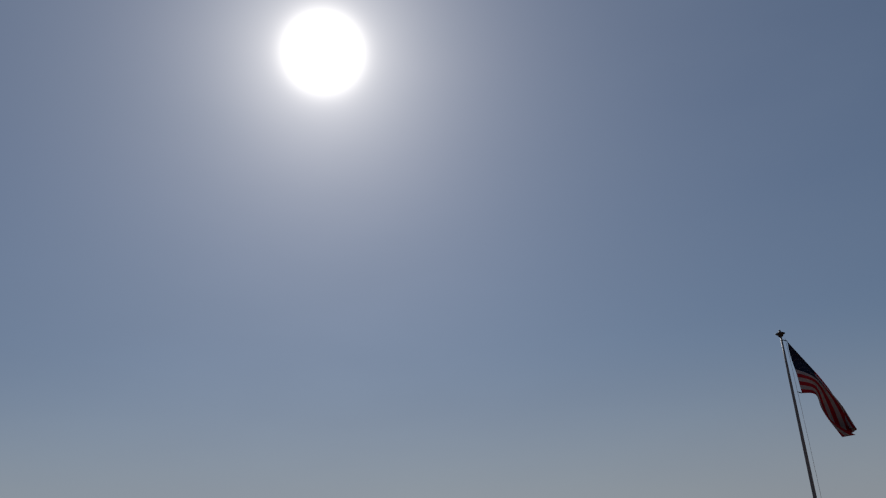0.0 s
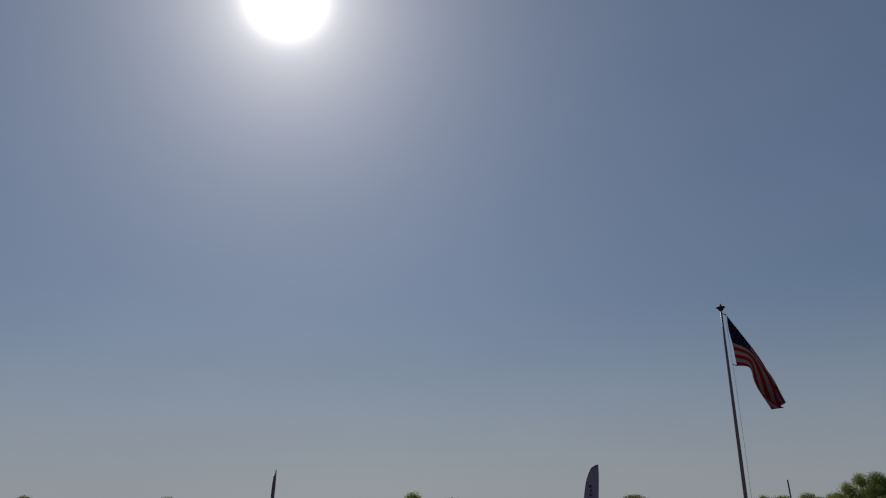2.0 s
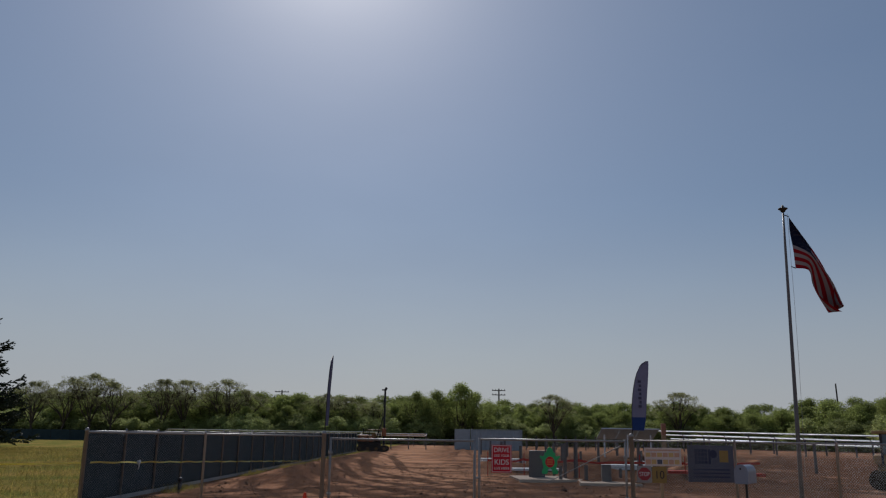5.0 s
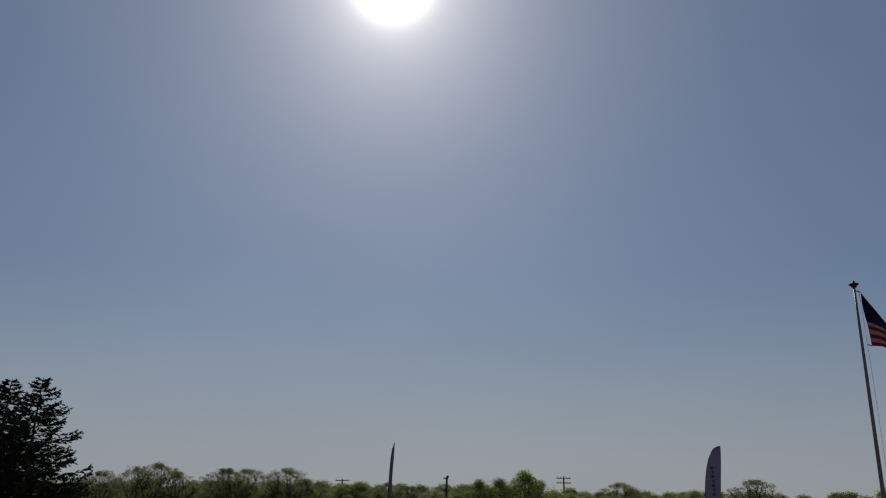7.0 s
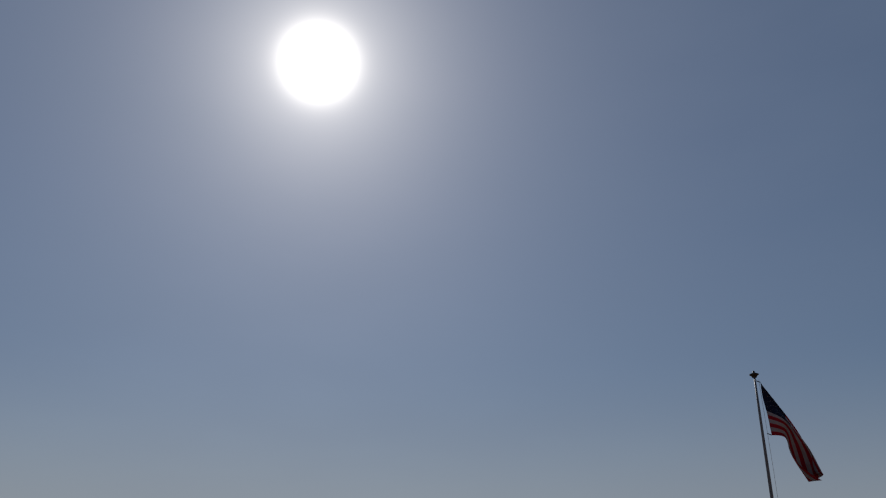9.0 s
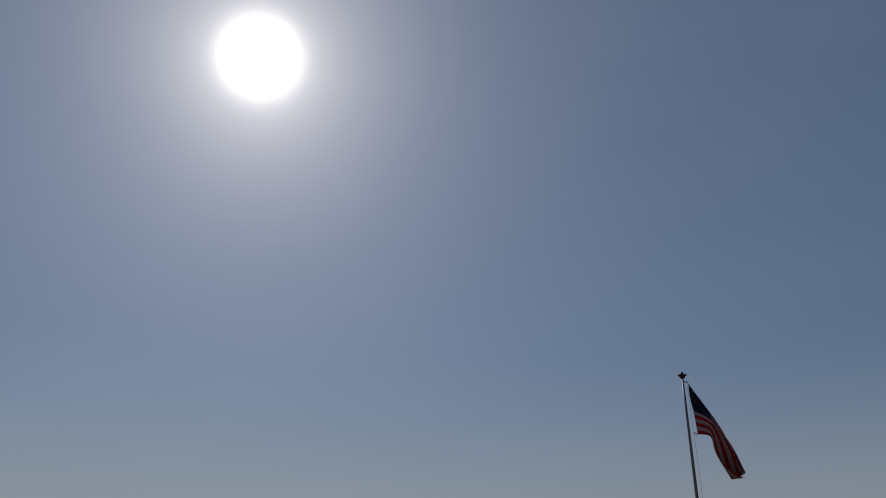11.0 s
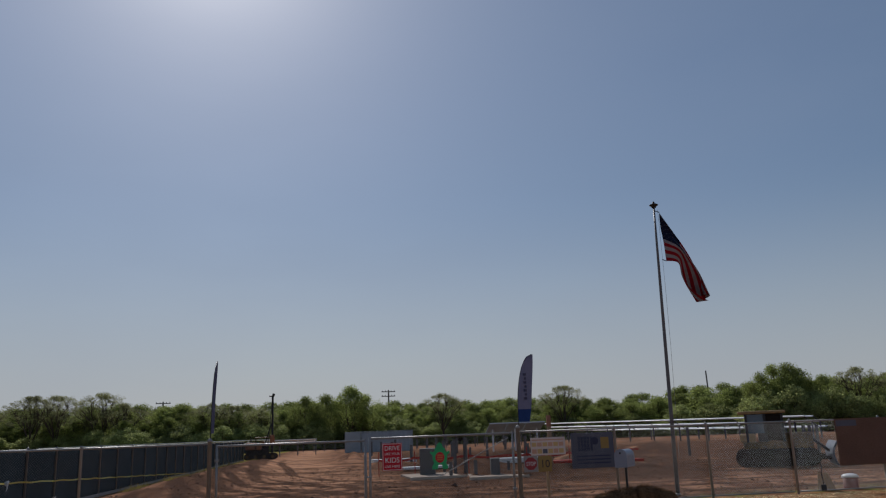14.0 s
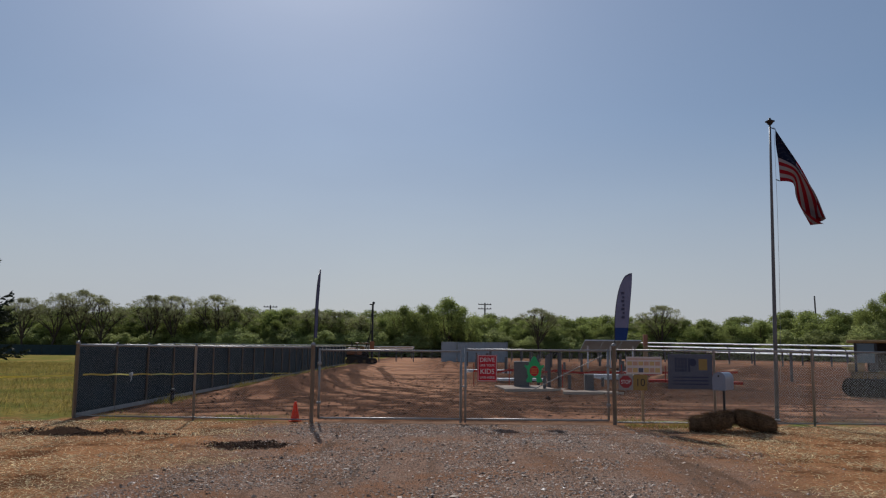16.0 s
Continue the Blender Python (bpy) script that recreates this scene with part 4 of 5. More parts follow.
    # brown banner on the next fence bay
    s = flat_sign("banner", 12.90, 0.62, 1.74, 1.75, material("brown_banner", (0.185, 0.112, 0.085), 0.8, 0, 0.2, 30, 1.5, 0.1, translucent=0.2), "faded brown red banner tied to the fence", y=FRONT_Y + 0.05)
    bar(s, SLATE, -0.84, -0.3, 0.94, 1.08)
    s = flat_sign("small_notice", 13.56, 1.26, 1.70, 0.27, paint("pale_blue", (0.45, 0.5, 0.6)), "small pale blue notice on a brown banner", y=FRONT_Y + 0.03)
    bar(s, NAVY, -0.09, 0.09, 0.10, 0.16)


build_signs()
fence_run("chain_link_fence", 10.88, 19.0, (0.0, 2.4, 4.8, 7.2), "open galvanised chain link fence behind a banner", y0=FRONT_Y + 0.1, y1=FRONT_Y + 0.3)


# ---- feather flags ----
def feather(x, y, turn, width, label, z0=1.95, z1=3.56, lean=0.0, tilt=0.0, marks=7, foot=None, ripple=0.05):
    f = thing("feather_flag", x, y, 0, turn, label, "banner", "feather flags")
    f.matrix_basis = pose(x, y, 0, tilt, 0, turn)
    spine = []
    for k in range(25):
        s = k / 24
        z = -0.2 + s * (z1 + 0.2)
        b = max(0.0, (s - 0.62) / 0.38)
        spine.append((0.92 * width * (1 - math.sqrt(max(0.0, 1 - b * b))) + lean * s, 0, z))
    part("mast", tube(B(), spine, [0.016 - 0.010 * k / 24 for k in range(25)], 7), DARK_METAL, f, smooth=True)
    def sail(name, za, zb, mat):
        verts, faces = [], []
        n, m = 22, 8
        for i in range(n + 1):
            z = za + (zb - za) * i / n
            s = (z + 0.2) / (z1 + 0.2)
            b = max(0.0, (s - 0.62) / 0.38)
            left = 0.92 * width * (1 - math.sqrt(max(0.0, 1 - b * b))) + lean * s
            up = (z - z0) / (z1 - z0)
            right = max(left + 0.004, width * (0.60 + 0.40 * math.sin(min(1.0, up * 1.35) * math.pi / 2)) + lean * s)
            for j in range(m + 1):
                t = j / m
                verts.append((left + (right - left) * t, ripple * math.sin(3 * t + 4 * z) * t, z))
        for i in range(n):
            for j in range(m):
                a = i * (m + 1) + j
                faces.append((a, a + 1, a + m + 2, a + m + 1))
        return raw_part(name, verts, faces, mat, f, smooth=True)
    sail("sail", z0 + 0.3, z1, VIOLET)
    sail("sail_foot", z0, z0 + 0.3, foot or BLUE_CLOTH)
    for k in range(marks):
        zz = z0 + 0.52 + k * 0.095
        bar(f, PRINT, width * (0.40 if k % 2 else 0.34) + lean * 0.8, width * 0.52 + lean * 0.8, zz, zz + 0.06, -0.06 + 0.0)
    return f


feather(4.10, FRONT_Y + 0.22, 12, 0.45, "faded violet feather flag with blue foot by the gate")
feather(-3.06, FRONT_Y + 0.2, 88, 0.50, "feather flag turned edge-on beside the gate post", z1=3.63, tilt=0.6, marks=0, foot=VIOLET, ripple=0.01)


# ---- loose things by the fence ----
def traffic_cone(x, y):
    c = thing("traffic_cone", x, y, 0, 12, "bright orange traffic cone standing on earth", "cone")
    part("base", box(B(), -0.15, 0.15, -0.15, 0.15, 0.0, 0.03, 0.01), CONE, c)
    part("cone_body", lathe(B(), [(0.115, 0.03), (0.10, 0.06), (0.03, 0.44), (0.022, 0.45), (0.018, 0.445)], 18), CONE, c, smooth=True)


def mailbox(x, y):
    m = thing("mailbox", x, y, 0, -38, "blue-grey domed mailbox on a thin dark post", "mailbox")
    part("post", box(B(), -0.022, 0.022, -0.022, 0.022, -0.2, 0.90, 0.004), BLACK, m)
    bm = B()
    n = 12
    prof = [(-0.135, 0.88), (0.135, 0.88), (0.135, 1.12)] + [(0.135 * math.cos(math.pi * k / n), 1.12 + 0.14 * math.sin(math.pi * k / n)) for k in range(1, n)] + [(-0.135, 1.12)]
    plate(bm, prof, -0.28, 0.26)
    part("box", bm, MAILBOX, m)
    bm = plate(B(), [(px_ * 1.06, 1.06 + (pz - 1.06) * 1.05) for px_, pz in prof], -0.305, -0.282)
    d = part("door", bm, MAILBOX, m)
    part("pull", box(B(), -0.015, 0.015, -0.33, -0.306, 1.16, 1.20, 0.003), DARK_METAL, d)


def coir_roll(x, y, z, turn, tilt, length, radius, seed):
    rng = random.Random(seed)
    r = thing("coir_roll", x, y, z, turn, "dark brown frayed coir log lying on straw", "erosion roll", "coir rolls")
    n, sides = 22, 18
    verts, faces, fib, ff = [], [], [], []
    for i in range(n + 1):
        s = i / n
        for k in range(sides):
            a = 2 * math.pi * k / sides
            rr = radius * (1.04 - 0.42 * abs(2 * s - 1) ** 7) * (1 + 0.10 * noise.noise((s * 5 + seed, math.cos(a) * 1.5, math.sin(a) * 1.5)) + rng.uniform(-.05, .05))
            verts.append(((s - 0.5) * length, rr * math.cos(a), radius + rr * math.sin(a) * 0.92 + tilt * (s - 0.5) * length))
    for i in range(n):
        for k in range(sides):
            faces.append((i * sides + k, i * sides + (k + 1) % sides, (i + 1) * sides + (k + 1) % sides, (i + 1) * sides + k))
    faces += [tuple(range(sides))[::-1], tuple(range(n * sides, (n + 1) * sides))]
    raw_part("log", verts, faces, COIR, r, smooth=True)
    for _ in range(4200):
        v = Vector(rng.choice(verts))
        c = Vector((v.x, 0, radius + tilt * v.x))
        d = ((v - c).normalized() + Vector((rng.uniform(-1, 1), rng.uniform(-1, 1), rng.uniform(-0.8, 1))) * 0.9).normalized()
        L = rng.uniform(0.03, 0.11)
        w = d.cross(Vector((rng.uniform(-1, 1), rng.uniform(-1, 1), rng.uniform(-1, 1)))).normalized() * 0.003
        k = len(fib)
        v = v + Vector((rng.uniform(-.02, .02), 0, 0))
        fib += [v - w, v + w, v + d * L]
        ff.append((k, k + 1, k + 2))
    ob = raw_part("fringe", fib, ff, COIR, r)
    ob["kind"] = "stuff"


traffic_cone(-3.45, 19.05)
mailbox(6.22, 17.75)
coir_roll(5.76, 17.25, 0.03, -8, 0.17, 0.90, 0.185, 1)
coir_roll(6.68, 17.22, 0.05, 8, -0.24, 0.88, 0.185, 2)


def caution_tape():
    t = thing("caution_tape", 0, 0, 0, 0, "yellow plastic caution tape strung along the screened fence", "tape")
    def ribbon(pts, name="ribbon"):
        verts, faces = [], []
        for k, p in enumerate(pts):
            tw = 0.5 * math.sin(k * 0.9)
            verts += [(p[0] - 0.03 * tw, p[1], p[2] - 0.02), (p[0] + 0.03 * tw, p[1] + 0.004, p[2] + 0.02)]
            if k:
                n = 2 * k
                faces.append((n - 2, n, n + 1, n - 1))
        ob = raw_part(name, verts, faces, YELLOW_TAPE, t)
        ob.modifiers.new("thickness", "SOLIDIFY").thickness = 0.002
    a, b = Vector((SIDE_X + 0.14, 19.4, 1.02)), Vector((SIDE_X - 0.25, 48, 0.14))
    ribbon([tuple(a.lerp(b, k / 60) + Vector((0.02 * math.sin(k), 0, 0.012 * math.sin(k * 1.7)))) for k in range(61)])
    c = Vector((-22.5, 27.0, 0.85))
    ribbon([tuple(Vector((SIDE_X - 0.14, 19.5, 1.0)).lerp(c, k / 30) - Vector((0, 0, 0.16 * math.sin(math.pi * k / 30)))) for k in range(31)])
    s = thing("tape_stake", c.x, c.y, 0, 0, "thin wooden stake holding caution tape in grass", "stake")
    part("shaft", box(B(), -0.02, 0.02, -0.02, 0.02, -0.2, 0.95, 0.003), WOOD, s)


caution_tape()


def standpipe(x, y):
    p = thing("standpipe", x, y, 0, 0, "short dark capped pipe standing by the screened fence", "pipe")
    part("pipe", tube(B(), [(0, 0, -0.2), (0, 0, 0.30)], 0.06, 12), DARK_METAL, p, smooth=True)
    part("cap", lathe(B(), [(0.075, 0.30), (0.075, 0.36), (0.04, 0.40)], 12), DARK_METAL, p, smooth=True)
    part("spout", tube(B(), [(0, 0, 0.2), (0.05, -0.12, 0.2), (0.05, -0.16, 0.12)], 0.025, 8), CABINET, p)


def fence_tag(x, y, z):
    t = thing("tape_knot", x, y, z, 0, "crumpled pale knot of tape tied to the fence", "knot")
    bm = B()
    bmesh.ops.create_icosphere(bm, subdivisions=2, radius=0.06)
    for v in bm.verts:
        v.co *= 1 + 0.5 * noise.noise(v.co * 30)
    part("knot", bm, PALE, t)
    part("tail", tube(B(), [(0, 0, 0), (0.02, -0.02, -0.12), (0.0, -0.03, -0.2)], [0.02, 0.015, 0.005], 6), PALE, t)


standpipe(-8.35, 25.0)
fence_tag(-8.66, 22.4, 0.93)


def padlock_chain():
    c = thing("gate_chain", 11.50, FRONT_Y + 0.04, 0, 0, "dark steel chain hanging on the fence mesh", "chain")
    for k in range(16):
        bm = B()
        pts = [(0.012 * math.cos(2 * math.pi * j / 8), 0, 0.035 * math.sin(2 * math.pi * j / 8)) for j in range(9)]
        tube(bm, pts, 0.006, 4, False)
        l = part("link", bm, DARK_METAL, c)
        l.matrix_basis = pose(0.01 * math.sin(k), -0.012, 1.05 - 0.055 * k, 0, 0, 90 * (k % 2))
    part("padlock", box(B(), -0.06, 0.06, -0.05, 0.0, 0.06, 0.20, 0.012), DARK_METAL, c)


def plank(x, y, turn):
    p = thing("offcut_board", x, y, 0, turn, "tan plywood offcut leaning beside the fence", "board")
    part("board", plate(B(), [(-0.25, 0), (0.28, 0), (0.10, 0.42), (-0.2, 0.45)], -0.01, 0.01), WOOD, p)


def marker_dome(x, y):
    d = thing("marker_drum", x, y, 0, 0, "rusty red drum with white domed lid", "drum")
    part("drum", lathe(B(), [(0.16, 0), (0.175, 0.03), (0.175, 0.28)], 18), paint("drum_red", (0.22, 0.06, 0.04), 0.6, 0.25), d, smooth=True)
    part("lid", lathe(B(), [(0.20, 0.28), (0.205, 0.31), (0.16, 0.35), (0.06, 0.37)], 18), PALE, d, "white domed lid", smooth=True)


padlock_chain()
plank(11.95, 19.4, 8)
marker_dome(12.75, 19.6)


# ---- things on the site ----
def dozer(x, y, turn):
    d = thing("bulldozer", x, y, 0, turn, "small yellow tracked bulldozer with enclosed cab, parked", "bulldozer")
    for side in (-0.85, 0.85):
        outline = [(-1.35 + 0.33 * math.cos(a), 0.36 + 0.33 * math.sin(a)) for a in np.linspace(math.pi / 2, 3 * math.pi / 2, 9)]
        outline += [(1.1 + 0.33 * math.cos(a), 0.36 + 0.33 * math.sin(a)) for a in np.linspace(-math.pi / 2, math.pi / 2, 9)]
        tr = part("track", plate(B(), [(float(p), float(q)) for p, q in outline], side - 0.22, side + 0.22), RUBBER, d)
        for k in range(10):
            part("grouser", box(B(), -1.32 + 0.26 * k, -1.27 + 0.26 * k, side - 0.23, side + 0.23, 0.68, 0.72), RUBBER, tr)
            part("grouser", box(B(), -1.32 + 0.26 * k, -1.27 + 0.26 * k, side - 0.23, side + 0.23, 0.0, 0.034), RUBBER, tr)
        for xx in (-1.35, -0.5, 0.3, 1.1):
            part("roller", tube(B(), [(xx, side - 0.25, 0.36), (xx, side + 0.25, 0.36)], 0.17, 14), RUBBER, tr)
    part("engine_bonnet", box(B(), 0.15, 1.25, -0.5, 0.5, 0.62, 1.28, 0.08), DIRTY, d)
    part("chassis", box(B(), -1.35, 0.15, -0.58, 0.58, 0.5, 0.95, 0.05), DIRTY, d)
    part("tank", box(B(), -1.45, -0.85, -0.6, 0.6, 0.95, 1.28, 0.06), DOZER, d)
    part("exhaust", tube(B(), [(0.7, 0.2, 1.25), (0.7, 0.2, 1.7)], 0.04, 10), DARK_METAL, d)
    cab = part("cab_roof", box(B(), -1.45, 0.35, -0.72, 0.72, 2.05, 2.17, 0.04), DOZER, d)
    for xx in (-1.15, -0.45, 0.2):
        for yy in (-0.64, 0.64):
            part("cab_pillar", box(B(), xx - 0.045, xx + 0.045, yy - 0.045, yy + 0.045, 0.95, 2.05, 0.01), BLACK, d)
    for yy in (-0.63, 0.63):
        part("side_window", box(B(), -1.1, -0.5, yy - 0.01, yy + 0.01, 1.30, 2.04), GLASS, d)
        part("side_door", box(B(), -0.40, 0.15, yy - 0.012, yy + 0.012, 1.0, 2.04), RUBBER, d, "dark cab door")
    part("rear_window", box(B(), -1.165, -1.15, -0.59, 0.59, 1.30, 2.04), GLASS, d)
    part("front_window", box(B(), 0.2, 0.215, -0.59, 0.59, 1.30, 2.04), GLASS, d)
    part("operator_seat", box(B(), -0.75, -0.3, -0.25, 0.25, 0.96, 1.65, 0.08), BLACK, d)
    for yy in (-1.12, 1.12):
        part("push_arm", tube(B(), [(-0.2, yy, 0.36), (1.75, yy, 0.32)], 0.07, 8), RUBBER, d)
    for yy in (-0.3, 0.3):
        part("lift_cylinder", tube(B(), [(1.1, yy, 1.15), (1.85, yy, 0.5)], 0.05, 8), DARK_METAL, d)
    prof = [(1.85 + 0.16 * (z - 0.45) ** 2 / 0.2, z) for z in np.linspace(0.0, 0.92, 9)]
    bm = plate(B(), [(float(a), float(b)) for a, b in prof] + [(float(a) - 0.07, float(b)) for a, b in prof[::-1]], -1.5, 1.5)
    part("blade", bm, BLADE, d)


dozer(17.3, 31.0, -27)


def drill_rig(x, y):
    d = thing("pile_driving_rig", x, y, 0, 0, "rusty orange tracked pile driving rig with raised mast", "rig")
    for side in (-0.9, 0.9):
        out = [(-1.2 + 0.3 * math.cos(a), 0.32 + 0.3 * math.sin(a)) for a in np.linspace(math.pi / 2, 3 * math.pi / 2, 7)] + [(1.2 + 0.3 * math.cos(a), 0.32 + 0.3 * math.sin(a)) for a in np.linspace(-math.pi / 2, math.pi / 2, 7)]
        part("track", plate(B(), [(float(p), float(q)) for p, q in out], side - 0.2, side + 0.2), RUBBER, d)
    part("chassis", box(B(), -1.4, 0.7, -0.6, 0.6, 0.55, 0.95, 0.06), RUBBER, d)
    part("engine_box", box(B(), -1.45, -0.45, -0.7, 0.7, 0.95, 1.62, 0.10), RIG, d)
    part("hydraulic_tank", box(B(), -0.38, 0.05, -0.68, 0.25, 0.95, 1.50, 0.06), RIG, d)
    part("valve_bank", box(B(), 0.12, 0.62, -0.5, 0.5, 0.95, 1.32, 0.04), RUBBER, d)
    part("operator_desk", box(B(), -0.2, 0.25, 0.3, 0.7, 1.3, 1.75, 0.04), DOZER, d)
    part("canopy", box(B(), -0.55, 0.7, -0.75, 0.75, 2.05, 2.13, 0.03), DOZER, d)
    for xx in (-0.48, 0.62):
        for yy in (-0.68, 0.68):
            part("canopy_post", tube(B(), [(xx, yy, 0.95), (xx, yy, 2.06)], 0.03, 6), DARK_METAL, d)
    part("exhaust", tube(B(), [(-1.0, 0.3, 1.6), (-1.0, 0.3, 2.1), (-1.1, 0.3, 2.2)], 0.05, 8), DARK_METAL, d)
    for xx in (-1.2, -0.4, 0.4, 1.2):
        part("roller", tube(B(), [(xx, -1.13, 0.32), (xx, 1.13, 0.32)], 0.16, 12), DIRTY, d)
    part("mast", box(B(), 0.95, 1.13, -0.12, 0.12, 0.2, 6.0, 0.02), DARK_METAL, d)
    part("hammer", box(B(), 0.83, 1.24, -0.2, 0.2, 1.5, 2.3, 0.05), RIG, d)
    part("mast_head", box(B(), 0.72, 1.18, -0.14, 0.14, 5.92, 6.06, 0.03), DARK_METAL, d)
    part("sheave", tube(B(), [(1.12, -0.08, 6.12), (1.12, 0.08, 6.12)], 0.13, 12), DARK_METAL, d)
    part("brace", tube(B(), [(0.3, 0, 1.3), (0.95, 0, 3.4)], 0.05, 6), DARK_METAL, d)
    part("hose", tube(B(), [(0.6, 0.1, 1.3), (0.8, 0.16, 3.2), (0.92, 0.15, 5.2)], 0.025, 5), BLACK, d)


drill_rig(-8.05, 80)


def shipping_container(x, y, turn, length, width, label):
    c = thing("shipping_container", x, y, 0, turn, label, "container", "shipping containers")
    h = 2.42
    for yy in (-width / 2, width / 2):
        n = int(length / 0.14)
        verts, faces = [], []
        for k in range(n + 1):
            off = 0.018 if (k // 2) % 2 else -0.018
            xx = -length / 2 + 0.08 + (length - 0.16) * k / n
            verts += [(xx, yy + off, 0.12), (xx, yy + off, h - 0.1)]
            if k:
                faces.append((2 * k - 2, 2 * k, 2 * k + 1, 2 * k - 1))
        part_ob = raw_part("side_wall", verts, faces, BOXGREY, c)
        part_ob.modifiers.new("thickness", "SOLIDIFY").thickness = 0.01
    part("roof", box(B(), -length / 2, length / 2, -width / 2, width / 2, h - 0.06, h, 0.01), BOXGREY, c)
    part("floor", box(B(), -length / 2, length / 2, -width / 2, width / 2, 0.0, 0.13, 0.01), BOXGREY, c)
    for xx in (-length / 2, length / 2):
        part("end_wall", box(B(), xx - 0.03, xx + 0.03, -width / 2 + 0.05, width / 2 - 0.05, 0.135, h - 0.065), BOXGREY, c)
        for yy in (-width / 2, width / 2):
            part("corner_post", box(B(), xx - 0.07, xx + 0.07, yy - 0.07, yy + 0.07, 0.0, h + 0.01, 0.01), BOXGREY, c)


shipping_container(4.95, 99.2, 0, 6.0, 2.4, "grey blue corrugated shipping container on bare earth")
shipping_container(0.85, 99.5, 90, 2.6, 1.75, "short grey blue storage container beside a longer one")


def solar_rack(x0, y0, x1, y1, z_low, z_high, n_rails, spacing, label, rise=0.0, rail_mat=None, depth=1.8, width=0.07, post_mat=None, face=1):
    L = math.hypot(x1 - x0, y1 - y0)
    r = thing("solar_rack", x0, y0, 0, math.degrees(math.atan2(y1 - y0, x1 - x0)), label, "solar rack", "solar racks")
    n = max(1, int(L / spacing))
    for k in range(n_rails):
        t = k / max(1, n_rails - 1)
        z, yy = z_low + (z_high - z_low) * t, depth * (t - 0.5)
        bm = box(B(), 0, L, -width * 1.2, width * 1.2, -width / 2, width / 2, 0.01)
        for v in bm.verts:      # trays tipped towards the drive, a tilt added to brighten them
            y_, z_ = v.co.y, v.co.z
            v.co.y, v.co.z = yy + 0.94 * y_ + 0.34 * z_ * face, z + 0.94 * z_ - 0.34 * y_ * face + rise * v.co.x / L
        part("purlin", bm, rail_mat or ZINC, r)
    for k in range(n + 1):
        s = L * k / n
        zr = rise * s / L
        part("support_post", box(B(), s - 0.05, s + 0.05, -0.08, 0.08, -0.5, (z_low + z_high) / 2 + zr, 0.008), post_mat or CABINET, r)
        if n_rails > 1:
            part("rafter", tube(B(), [(s, -depth * 0.5, z_low + zr - 0.04), (s, depth * 0.5, z_high + zr - 0.04)], 0.04, 6), CABINET, r)


# PALE purlins carry the glint of their steel tops as colour
solar_rack(42.5, 70.0, 28.9, 113.0, 1.10, 2.12, 3, 4.2, "long galvanised solar rack with three bare purlins", 0.52, PALE, width=0.095)
solar_rack(47.0, 76.0, 33.9, 118.0, 1.10, 2.12, 3, 4.2, "long galvanised solar rack with three bare purlins", 0.52, width=0.095)
solar_rack(-40.0, 112.0, -9.5, 108.0, 1.5, 1.9, 2, 3.0, "low row of pale solar rack posts with rails", 0.0, PALE, 1.2, 0.08)
solar_rack(-9.6, 96.0, -3.4, 95.0, 1.55, 1.75, 2, 1.6, "low row of pale solar rack posts with rails", 0.0, PALE, 1.0, 0.08)
solar_rack(-6.0, 118.0, 36.0, 122.0, 0.9, 1.3, 0, 1.5, "row of bare steel piles in the ground", 0.0, ZINC, 1.0, 0.10)
solar_rack(9.0, 104.0, 26.0, 108.0, 1.6, 1.9, 0, 1.3, "row of bare steel piles in the ground", 0.0, PALE, 1.0, 0.10)


def panel_table(x0, x1, y):
    t = thing("solar_table", (x0 + x1) / 2, y, 0, 2, "tilted grey solar table on steel piles", "solar panel")
    w = x1 - x0
    for k in range(3):
        a = -w / 2 + w * k / 3
        m = part("module", box(B(), a + 0.01, a + w / 3 - 0.01, -1.0, 1.0, -0.02, 0.02, 0.005), MODULE, t)
        m.matrix_basis = pose(0, 0, 1.98, -22, 0, 0)
    e = part("edge_rail", box(B(), -w / 2, w / 2, -1.05, -0.98, -0.035, 0.035), ZINC, t)
    e.matrix_basis = pose(0, 0, 1.98, -22, 0, 0)
    for a in (-w / 2 + 0.4, 0, w / 2 - 0.4):
        part("pile", box(B(), a - 0.05, a + 0.05, -0.05, 0.05, -0.2, 1.94, 0.008), ZINC, t)


panel_table(10.5, 14.7, 60)


WOOD_PALE = material("pale_form_timber", (0.52, 0.42, 0.31), 0.75, 0, 0.2, 25, 3, 0.2)


def slab(x0, x1, y0, y1, h, label, turn=0):
    s = thing("concrete_slab", (x0 + x1) / 2, (y0 + y1) / 2, 0, turn, label, "slab", "concrete slabs")
    part("slab", box(B(), (x0 - x1) / 2, (x1 - x0) / 2, (y0 - y1) / 2, (y1 - y0) / 2, -0.15, h, 0.015), CONCRETE, s)
    part("form_board", box(B(), (x0 - x1) / 2 - 0.1, (x1 - x0) / 2 + 0.1, (y0 - y1) / 2 - 0.05, (y0 - y1) / 2 - 0.006, -0.1, h + 0.03, 0.005), WOOD_PALE, s, "pale timber edge board")


slab(2.5, 4.6, 32.6, 36.2, 0.09, "pale concrete pad in dark disturbed earth", 4)
slab(4.9, 7.0, 30.8, 34.4, 0.08, "pale concrete pad in dark disturbed earth", -5)
slab(7.4, 9.4, 33.0, 35.6, 0.08, "small pale concrete pad in dark earth", 3)


